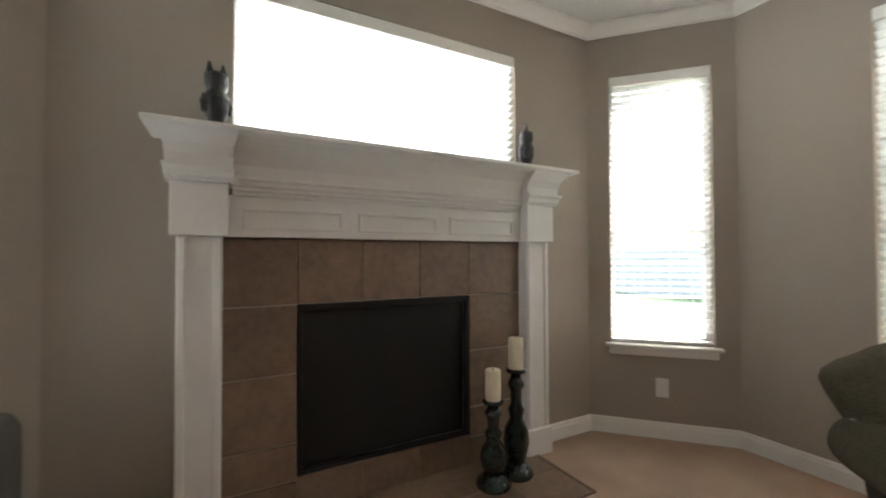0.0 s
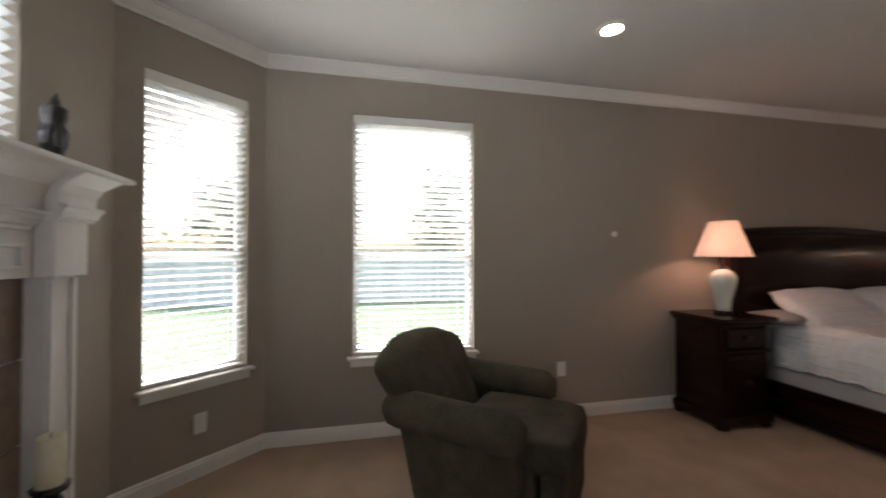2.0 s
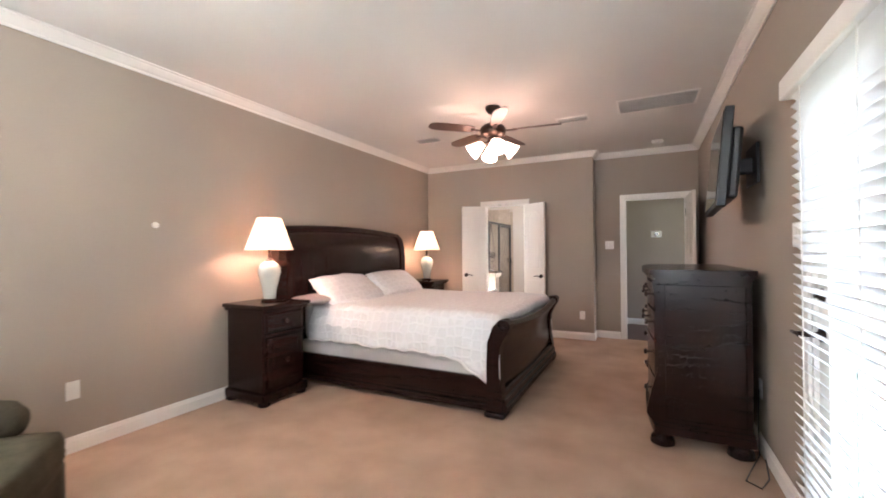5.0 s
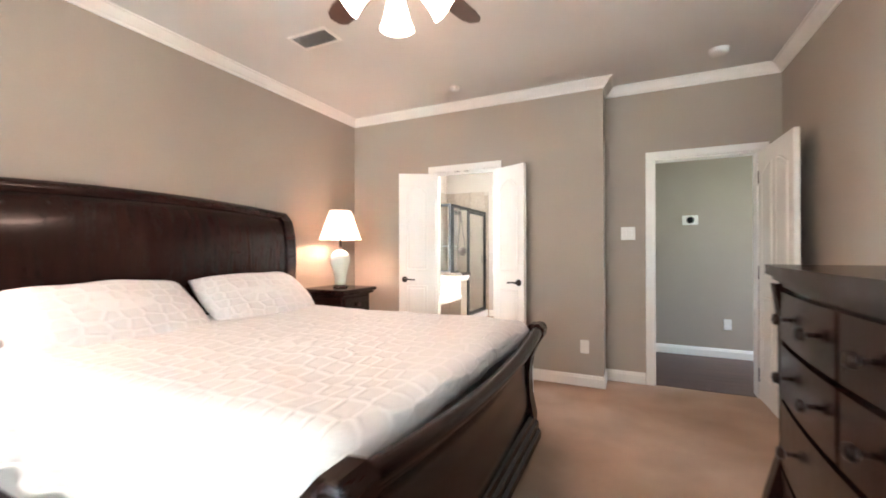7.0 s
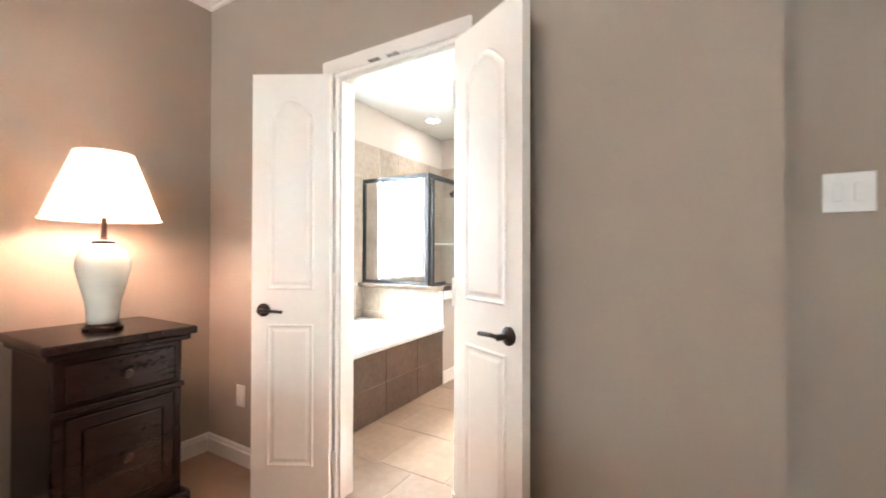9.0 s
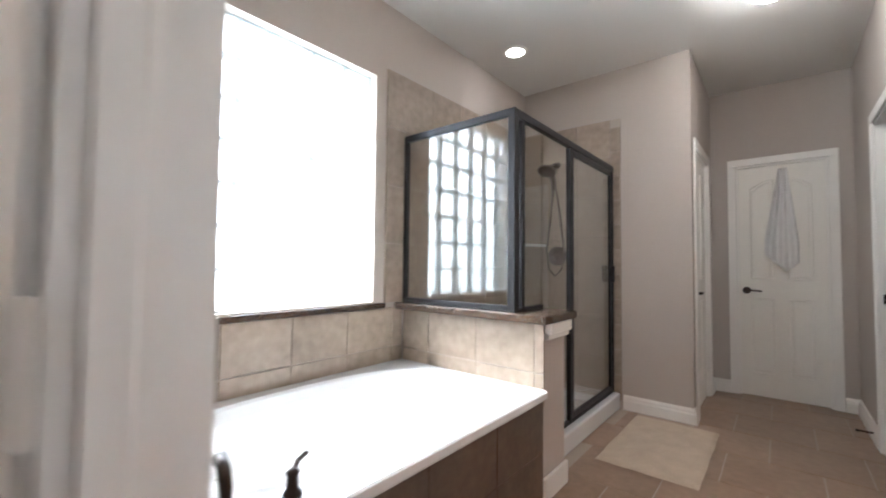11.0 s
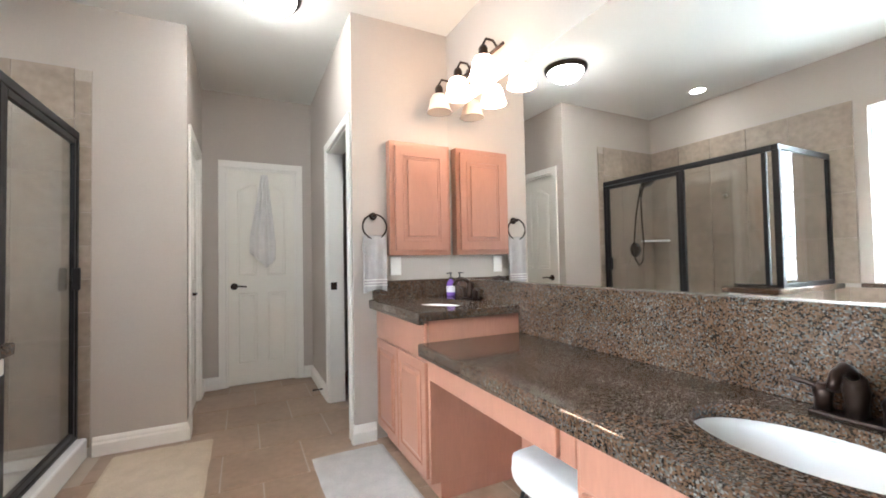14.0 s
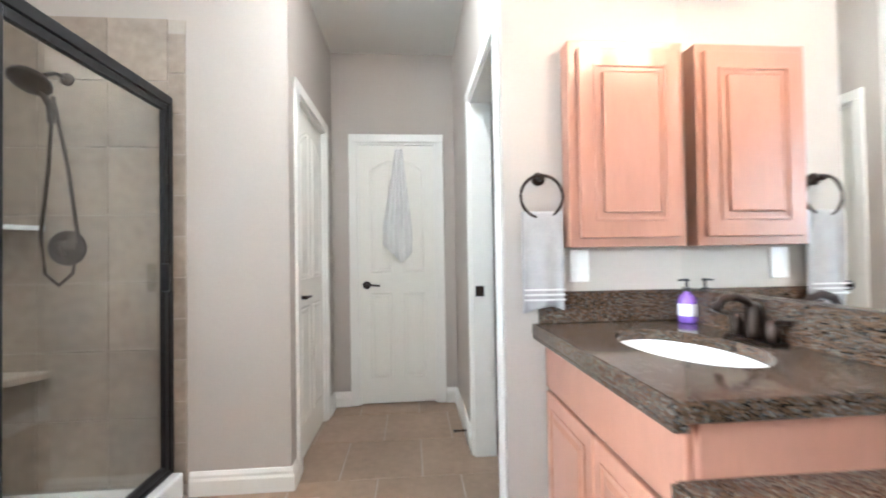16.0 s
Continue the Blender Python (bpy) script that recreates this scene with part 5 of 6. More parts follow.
part("plate", cube(0.0, 0.05, -0.004, -0.001, -0.03, 0.03, 0.001), "bronze", sp)


def block_window(name, y0, y1, z0, z1, nx, nz):
    o = base(name, pose(WX, 0, 0), "glass block window with white mortar joints", "window")
    o["kind"] = "structure"
    bw, bh = (y1 - y0) / nx, (z1 - z0) / nz
    first = None
    for i in range(nx):
        for k in range(nz):
            if first is None:
                first = part("glass_block", cube(-0.035, 0.035, -bw / 2 + 0.009, bw / 2 - 0.009, -bh / 2 + 0.009, bh / 2 - 0.009, 0.012, seg=2), "block", o, smooth=False)
                b = first
            else:
                b = new("glass_block", first.data)
                b.parent = o
            b.visible_shadow = False
            b.matrix_local = pose(-0.09, y0 + bw * (i + 0.5), z0 + bh * (k + 0.5))
    for i in range(nx + 1):
        y = y0 + bw * i
        part("mortar_joint", cube(-0.12, -0.06, max(y0, y - 0.010), min(y1, y + 0.010), z0, z1), "mortar", o)
    for k in range(nz + 1):
        z = z0 + bh * k
        part("mortar_joint", cube(-0.119, -0.061, y0, y1, max(z0, z - 0.010), min(z1, z + 0.010)), "mortar", o)


block_window("window_5", *TW, 6, 7)
structure("tub_window_sill", cube(WX - 0.055, WX + 0.035, TW[0] - 0.03, 9.60, 0.862, 0.893, 0.005), "granite", "dark granite sill under the tub window", "sill")


# ---- tub ----
def bathtub():
    o = base("bathtub", pose(0, 0, 0), "white oval drop-in bathtub in a tiled deck", "bathtub")
    x0, x1, y0, y1, zt = WX + 0.012, 0.635, 8.125, 9.752, 0.535
    cx, cy = (x0 + x1) / 2 - 0.01, (y0 + y1) / 2 + 0.02
    bm = bmesh.new()
    seg = 64
    def rect(t):
        c, s = math.cos(t), math.sin(t)
        k = min((x1 - x0) / 2 / max(abs(c), 1e-6), (y1 - y0) / 2 / max(abs(s), 1e-6))
        return (x0 + x1) / 2 + c * k, (y0 + y1) / 2 + s * k
    def oval(t, rx, ry, e=2.6):
        c, s = math.cos(t), math.sin(t)
        return cx + rx * math.copysign(abs(c) ** (2 / e), c), cy + ry * math.copysign(abs(s) ** (2 / e), s)
    rings = []
    ts = [2 * math.pi * (k + 0.5) / seg for k in range(seg)]
    ts = sorted(ts + [])
    for z, kind in ((zt - 0.04, rect), (zt, rect)):
        rings.append([bm.verts.new((*kind(t), z)) for t in ts])
    for rx, ry, z in ((0.40, 0.715, zt + 0.004), (0.385, 0.70, zt + 0.010), (0.372, 0.685, zt - 0.002), (0.355, 0.665, zt - 0.05), (0.32, 0.61, zt - 0.25), (0.27, 0.52, zt - 0.38), (0.16, 0.36, zt - 0.41)):
        rings.append([bm.verts.new((*oval(t, rx, ry), z)) for t in ts])
    for a, b in zip(rings, rings[1:]):
        for k in range(seg):
            bm.faces.new((a[k], a[(k + 1) % seg], b[(k + 1) % seg], b[k]))
    bm.faces.new(rings[-1])
    bmesh.ops.recalc_face_normals(bm, faces=bm.faces)
    part("basin", bm, "porcelain", o, "glossy white acrylic basin and rim", smooth=False)
    part("overflow", lathe([(0.035, 0), (0.035, 0.008), (0.02, 0.012)], 18, m=pose(cx + 0.32, cy - 0.1, 0.42, 0, -80)), "bronze", o)
    part("rim_lip", cube(x1 - 0.006, x1 + 0.006, y0, y1, zt - 0.035, zt - 0.002, 0.005), "porcelain", o)
    for k in range(6):
        t = ts[int(seg * (k + 0.5) / 6)]
        part("jet", lathe([(0.018, 0), (0.018, 0.008)], 12, m=pose(*oval(t, 0.30, 0.58), zt - 0.22, 0, 0, 0)), "plastic", o)
    ap = tagged(new("tub_apron"), "dark brown tiled front of the tub deck", "tub surround", kind="structure")
    part("backing", cube(0.56, 0.60, 8.125, 9.755, 0, zt - 0.042), "grout", ap)
    for i in range(4):
        for k in range(2):
            a = 8.127 + 0.407 * i
            part("tile", cube(0.60, 0.615, a + 0.0015, a + 0.4055, 0.004 + 0.245 * k, 0.004 + 0.245 * k + 0.243, 0.002, seg=1), "atile", ap)
    part("side_backing", cube(WX, 0.56, 8.125, 8.14, 0, zt - 0.042), "grout", ap)
    f = base("tub_faucet", pose(0.53, 8.50, zt), "oil-rubbed bronze deck-mounted tub faucet", "faucet")
    f.scale = (0.8, 0.9, 0.72)
    part("spout", tube([(0, -0.16, 0), (0, -0.16, 0.12), (-0.03, -0.155, 0.165), (-0.10, -0.14, 0.17), (-0.15, -0.13, 0.14)], 0.017, 12), "bronze", f, smooth=True)
    for dy in (-0.30, 0.02):
        h = part("valve", lathe([(0.03, 0), (0.028, 0.015), (0.018, 0.03), (0.016, 0.07), (0.02, 0.085), (0.01, 0.095)], 18, m=pose(0, dy, 0)), "bronze", f, smooth=True)
        part("lever", tube([(0, dy, 0.082), (-0.03, dy + 0.03, 0.10), (-0.05, dy + 0.07, 0.105)], 0.008, 8), "bronze", h)


bathtub()


def tile_patch(owner, origin, u, v, n, us, vs, material="wtile", thick=0.012, gap=0.002, offset=False):
    """Separate tiles laid on a plane: origin, unit axes u and v, normal n, and the joints along both."""
    o, u, v, n = (Vector(a) for a in (origin, u, v, n))
    m = Matrix((( u.x, v.x, n.x, o.x), (u.y, v.y, n.y, o.y), (u.z, v.z, n.z, o.z), (0, 0, 0, 1)))
    for a, b in zip(us, us[1:]):
        for c, d in zip(vs, vs[1:]):
            part("tile", cube(a + gap, b - gap, c + gap, d - gap, 0.0, thick, 0.0015, m, 1), material, owner)


# tiled ledge wall over the tub
ledge = tagged(new("tub_wall_tiles"), "beige stone wall tiles round the tub", "wall tiles", kind="structure")
part("grout_bed", cube(WX + 0.001, WX + 0.008, 8.125, 9.76, 0.50, 0.862), "grout", ledge)
tile_patch(ledge, (WX + 0.004, 8.125, 0.50), (0, 1, 0), (0, 0, 1), (1, 0, 0), [0, 0.225, 0.555, 0.885, 1.215, 1.545, 1.633], [0.0, 0.125, 0.36])

# low wall between tub and shower, with its cap
pony = tagged(new("half_wall"), "half wall between tub and shower, tiled towards the tub", "half wall", kind="structure")
part("core", cube(WX, 0.60, 9.772, 10.03, 0, 0.845, 0.004), "bathwall", pony, "taupe painted end")
part("grout_bed", cube(WX + 0.02, 0.598, 9.765, 9.772, 0.45, 0.845), "grout", pony)
tile_patch(pony, (WX + 0.02, 9.771, 0.45), (1, 0, 0), (0, 0, 1), (0, -1, 0), [0, 0.215, 0.56, 0.905, 0.956], [0.0, 0.155, 0.393])
tile_patch(pony, (WX + 0.02, 10.03, 0.08), (1, 0, 0), (0, 0, 1), (0, 1, 0), [0, 0.32, 0.64, 0.80], [0, 0.255, 0.51, 0.763])
part("cap", cube(WX, 0.655, 9.70, 10.07, 0.848, 0.888, 0.006), "granite", pony, "dark speckled granite cap")
part("corbel", cube(0.602, 0.645, 9.78, 10.03, 0.79, 0.847, 0.008), "trim", pony, "white moulding under the cap")
part("corbel", cube(0.602, 0.63, 9.785, 10.025, 0.765, 0.79, 0.006), "trim", pony, "white moulding under the cap")
part("baseboard", cube(0.602, 0.62, 9.765, 10.035, 0.0, 0.112, 0.005), "trim", pony, "white baseboard")

# shower
stile = tagged(new("shower_wall_tiles"), "beige stone tiles lining the shower", "wall tiles", kind="structure")
part("grout_bed", cube(WX, 0.51, PY - 0.008, PY - 0.001, 0.06, 2.33), "grout", stile)
tile_patch(stile, (WX, PY - 0.004, 0.06), (1, 0, 0), (0, 0, 1), (0, -1, 0), [0.0, 0.19, 0.51, 0.79], [0.327 * k for k in range(7)])
rim = [0, 0.19, 0.51, 0.79]
tile_patch(stile, (WX, PY - 0.004, 2.022), (1, 0, 0), (0, 0, 1), (0, -1, 0), rim, [0, 0.31])
tile_patch(stile, (0.43, PY - 0.004, 0.0), (1, 0, 0), (0, 0, 1), (0, -1, 0), [0, 0.08], [0.06 + 0.2 * k for k in range(12)])
for b in ((9.61, 10.03, 0.89, 2.33), (10.03, PY - 0.012, 0.06, 2.33)):
    part("grout_bed", cube(WX + 0.001, WX + 0.008, b[0], b[1], b[2], b[3]), "grout", stile)
    nz = round((b[3] - b[2]) / 0.33)
    ny = round((b[1] - b[0]) / 0.34)
    tile_patch(stile, (WX + 0.004, b[0], b[2]), (0, 1, 0), (0, 0, 1), (1, 0, 0), [(b[1] - b[0]) * k / ny for k in range(ny + 1)], [(b[3] - b[2]) * k / nz for k in range(nz + 1)])
hk2 = base("robe_hook", pose(WX + 0.017, 10.55, 1.72), "small dark metal hook on the shower tiles", "hook")
part("rose", lathe([(0.022, 0), (0.02, 0.01), (0.008, 0.015), (0.008, 0.03), (0.014, 0.035)], 14, m=pose(0, 0, 0, 0, 90)), "metal", hk2)
tray = base("shower_pan", pose(0, 0, 0), "white shower pan with raised kerb", "shower pan")
part("floor", cube(WX + 0.02, 0.42, 10.045, PY - 0.018, 0.0, 0.06, 0.01), "porcelain", tray)
part("kerb", cube(0.38, 0.50, 10.032, PY - 0.018, 0.0, 0.125, 0.012), "porcelain", tray)
part("drain", lathe([(0.05, 0.06), (0.05, 0.064)], 20, m=pose(0.03, 10.7, 0)), "metal", tray)


def shower_screen():
    o = base("shower_enclosure", pose(0, 0, 0), "framed clear glass shower enclosure in dark bronze", "shower enclosure")
    xs, zt = 0.438, 1.94
    w = 0.017
    def bar(name, a):
        part(name, cube(*a, 0.004), "frame", o)
    yf = 9.775
    bar("top_rail", (WX + 0.01, xs + w, yf - w, yf + w, zt - 0.04, zt))
    bar("top_rail", (xs - w, xs + w, yf + w + 0.001, PY - 0.018, zt - 0.045, zt))
    bar("corner_post", (xs - 0.022, xs + 0.022, yf - 0.023, yf + 0.023, 0.888, zt - 0.041))
    bar("post", (xs - w, xs + w, yf + 0.065, yf + 0.095, 0.888, zt - 0.046))
    bar("wall_post", (WX + 0.012, WX + 0.04, yf - w, yf + w, 0.888, zt - 0.041))
    bar("bottom_rail", (WX + 0.04, xs - 0.023, yf - w, yf + w, 0.888, 0.918))
    bar("bottom_rail", (xs - w, xs + w, yf + 0.024, 10.09, 0.8885, 0.905))
    bar("door_post", (xs - w, xs + w, 10.47, 10.505, 0.125, zt - 0.046))
    bar("kerb_rail", (xs - w, xs + w, 10.035, PY - 0.018, 0.125, 0.145))
    bar("wall_post", (xs - w, xs + w, PY - 0.048, PY - 0.018, 0.146, zt - 0.046))
    for a in ((WX + 0.03, xs - 0.02, yf - 0.003, yf + 0.003, 0.91, zt - 0.03), (xs - 0.003, xs + 0.003, yf + 0.09, 10.09, 0.90, zt - 0.03), (xs - 0.003, xs + 0.003, 10.09, 10.48, 0.14, zt - 0.03)):
        part("glass_panel", cube(*a), "shower_glass", o).visible_shadow = False
    d = part("shower_door", cube(xs - 0.003, xs + 0.003, 10.53, 11.29, 0.18, zt - 0.08), "shower_glass", o)
    d.visible_shadow = False
    for a in ((10.507, 10.535, 0.15, zt - 0.05), (11.285, 11.315, 0.15, zt - 0.05)):
        part("door_stile", cube(xs - 0.012, xs + 0.014, a[0], a[1], a[2], a[3], 0.003), "frame", d)
    for a in ((0.15, 0.18), (zt - 0.085, zt - 0.05)):
        part("door_rail", cube(xs - 0.012, xs + 0.014, 10.535, 11.285, a[0], a[1], 0.003), "frame", d)
    part("pull_handle", cube(xs + 0.014, xs + 0.05, 11.245, 11.275, 1.0, 1.13, 0.008), "frame", d)


shower_screen()
sh = base("hand_shower", pose(-0.03, PY - 0.016, 2.02), "dark bronze hand shower on a wall arm with hose", "shower head")
part("flange", lathe([(0.03, 0), (0.03, 0.01), (0.015, 0.018)], 18, m=pose(0, 0, 0, 90)), "bronze", sh)
part("arm", tube([(0, 0, 0), (0, -0.07, 0.0), (0, -0.12, -0.03)], 0.010, 10), "bronze", sh)
part("head", lathe([(0.02, 0.05), (0.03, 0.03), (0.075, 0.01), (0.078, -0.006), (0.07, -0.012)], 26, m=pose(-0.02, -0.17, -0.08, -28)), "bronze", sh, smooth=True)
part("hand_grip", tube([(-0.02, -0.15, -0.06), (0.0, -0.10, -0.16), (0.0, -0.09, -0.24)], 0.014, 10), "bronze", sh)
part("hose", tube([(0.0, -0.09, -0.24), (-0.03, -0.07, -0.45), (-0.075, -0.055, -0.75), (-0.06, -0.05, -0.93), (0.0, -0.05, -0.985), (0.06, -0.05, -0.93), (0.085, -0.05, -0.78), (0.05, -0.06, -0.45), (0.015, -0.10, -0.12)], 0.008, 8), "bronze", sh, "ribbed dark bronze hose")
part("valve_plate", lathe([(0.085, 0), (0.082, 0.01), (0.04, 0.016), (0.035, 0.05)], 26, m=pose(0.0, 0, -0.81, 90)), "bronze", sh, smooth=True)
part("valve_lever", tube([(0, -0.05, -0.81), (0.03, -0.06, -0.85)], 0.009, 8), "bronze", sh)
csh = base("corner_shelf", pose(WX + 0.02, PY - 0.02, 1.295), "small white corner shelf in the shower", "shelf")
part("board", prism([(0, 0), (0.21, 0), (0.15, -0.10), (0.08, -0.16), (0, -0.2)], 0, 0.022), "porcelain", csh)
ls = base("corner_shelf", pose(WX + 0.02, PY - 0.02, 0.60), "beige tiled corner bench in the shower", "shelf")
part("board", prism([(0, 0), (0.25, 0), (0.18, -0.14), (0.09, -0.22), (0, -0.25)], 0, 0.03), "wtile", ls)

# ---- bathroom floor ----
bfloor = structure("floor_bath", prism([(-0.40, 8.06), (2.72, 8.06), (2.72, 10.85), (3.4, 10.85), (3.4, 12.6), (-0.4, 12.6)], -0.08, -0.003), "grout", "brown stone tile floor in running bond", "floor")
T = 0.43
row = 0
y = 8.13 - T * 0.35
while y < 12.55:
    x = 0.36 + (0.2 if row % 2 else 0.0)
    while x < 3.3:
        y0, y1 = max(8.063, y), min(12.59, y + T)
        lim = 2.70 if y1 < 10.9 else 3.39
        a, b = x, min(lim, x + T)
        if b - a > 0.03 and y1 - y0 > 0.03:
            part("tile", cube(a + 0.0035, b - 0.0035, y0 + 0.0035, y1 - 0.0035, -0.01, 0.0, 0.0015, seg=1), "btile", bfloor)
        x += T
    y += T
    row += 1


def rug(name, x0, x1, y0, y1, material, label, ribs):
    o = base(name, pose((x0 + x1) / 2, (y0 + y1) / 2, 0.0), label, "rug")
    bm = bmesh.new()
    nx, ny = 26, 90
    w, d = x1 - x0, y1 - y0
    vs = {}
    for i in range(nx + 1):
        for j in range(ny + 1):
            u, v = i / nx, j / ny
            e = min(u, 1 - u, v, 1 - v)
            z = 0.014 * min(1, e * 40 + 0.05) + ribs * 0.003 * math.sin(v * d * 2 * math.pi / 0.022) + 0.003 * noise.noise(Vector((u * 8, v * 12, 2)))
            vs[i, j] = bm.verts.new((w * (u - 0.5) + 0.006 * noise.noise(Vector((v * 5, 1, u))), d * (v - 0.5) + 0.006 * noise.noise(Vector((u * 5, 3, v))), max(0.001, z)))
    for i in range(nx):
        for j in range(ny):
            bm.faces.new((vs[i, j], vs[i + 1, j], vs[i + 1, j + 1], vs[i, j + 1]))
    part("cloth", bm, material, o, smooth=True)
    part("backing", cube(-w / 2 + 0.01, w / 2 - 0.01, -d / 2 + 0.01, d / 2 - 0.01, 0.0005, 0.004), material, o)


rug("bath_rug", 0.635, 1.155, 10.38, 11.285, "rug_beige", "beige cotton bath rug outside the shower", 0)
rug("bath_rug", 1.68, 2.10, 9.80, 10.69, "rug_grey", "grey ribbed bath rug before the vanity", 1)


# ---- vanity ----
CX = 2.075
def raised_panel(bm_owner, name, y0, y1, z0, z1, x, parent, label=""):
    """A raised-panel cabinet front facing west."""
    d = part(name, cube(x - 0.018, x, y0, y1, z0, z1, 0.004), "maple", parent, label)
    if y1 - y0 > 0.16 and z1 - z0 > 0.2:
        m = 0.055
        bm = bmesh.new()
        rings = []
        for inset, dx in ((m, 0.0), (m + 0.004, 0.006), (m + 0.012, 0.006), (m + 0.03, -0.004), (m + 0.034, -0.004)):
            rings.append([bm.verts.new((x - 0.0185 + dx * 0.8 - 0.0005, *p)) for p in ((y0 + inset, z0 + inset), (y1 - inset, z0 + inset), (y1 - inset, z1 - inset), (y0 + inset, z1 - inset))])
        for a, b in zip(rings, rings[1:]):
            for q in range(4):
                bm.faces.new((a[q], a[(q + 1) % 4], b[(q + 1) % 4], b[q]))
        bm.faces.new(rings[-1])
        bmesh.ops.recalc_face_normals(bm, faces=bm.faces)
        bm.transform(Matrix.Translation((-0.0025, 0, 0)))
        part("raised_panel", bm, "maple", d)
        for q in ((y0 + m - 0.008, y0 + m, z0 + m - 0.008, z1 - m + 0.008), (y1 - m, y1 - m + 0.008, z0 + m - 0.008, z1 - m + 0.008), (y0 + m, y1 - m, z0 + m - 0.008, z0 + m), (y0 + m, y1 - m, z1 - m, z1 - m + 0.008)):
            part("bead", cube(x - 0.023, x - 0.018, *q, 0.002), "maple", d)
    return d


def vanity():
    o = base("vanity_cabinet", pose(0, 0, 0), "maple vanity sink base with drawer front and two doors", "cabinet", "vanity cabinets")
    part("body", cube(CX + 0.035, MX - 0.003, 9.97, EY - 0.004, 0.09, 0.66, 0.002), "maple", o)
    part("face_frame", cube(CX + 0.035, CX + 0.055, 9.97, EY - 0.004, 0.66, 0.848), "maple", o)
    part("side_panel", cube(CX + 0.055, MX - 0.003, 9.97, 9.988, 0.66, 0.848), "maple", o)
    part("toe_kick", cube(CX + 0.09, MX - 0.02, 9.98, EY - 0.004, 0.0, 0.09), "maple", o)
    raised_panel(None, "drawer_front", 9.985, EY - 0.03, 0.665, 0.835, CX + 0.035, o)
    raised_panel(None, "door", 9.985, 10.36, 0.11, 0.65, CX + 0.035, o)
    raised_panel(None, "door", 10.365, EY - 0.03, 0.11, 0.65, CX + 0.035, o)
    o = base("makeup_drawer", pose(0, 0, 0), "maple knee-space drawer under the low counter", "drawer")
    part("box", cube(CX + 0.06, MX - 0.1, 9.06, 9.95, 0.60, 0.70), "maple", o)
    part("apron", cube(CX + 0.035, CX + 0.06, 9.045, 9.968, 0.575, 0.706, 0.003), "maple", o)
    raised_panel(None, "drawer_front", 9.10, 9.94, 0.585, 0.685, CX + 0.035, o)
    part("back_panel", cube(MX - 0.02, MX - 0.004, 9.045, 9.968, 0.0, 0.70), "maple", o)
    o = base("vanity_cabinet", pose(0, 0, 0), "maple vanity sink base under the low counter", "cabinet", "vanity cabinets")
    part("body", cube(CX + 0.035, MX - 0.003, 8.14, 9.04, 0.09, 0.52, 0.002), "maple", o)
    part("face_frame", cube(CX + 0.035, CX + 0.055, 8.14, 9.04, 0.52, 0.707), "maple", o)
    part("side_panel", cube(CX + 0.055, MX - 0.003, 9.022, 9.04, 0.52, 0.707), "maple", o)
    part("toe_kick", cube(CX + 0.09, MX - 0.02, 8.14, 9.03, 0.0, 0.09), "maple", o)
    raised_panel(None, "drawer_front", 8.17, 9.015, 0.55, 0.70, CX + 0.035, o)
    raised_panel(None, "door", 8.17, 8.59, 0.11, 0.535, CX + 0.035, o)
    raised_panel(None, "door", 8.595, 9.015, 0.11, 0.535, CX + 0.035, o)


vanity()


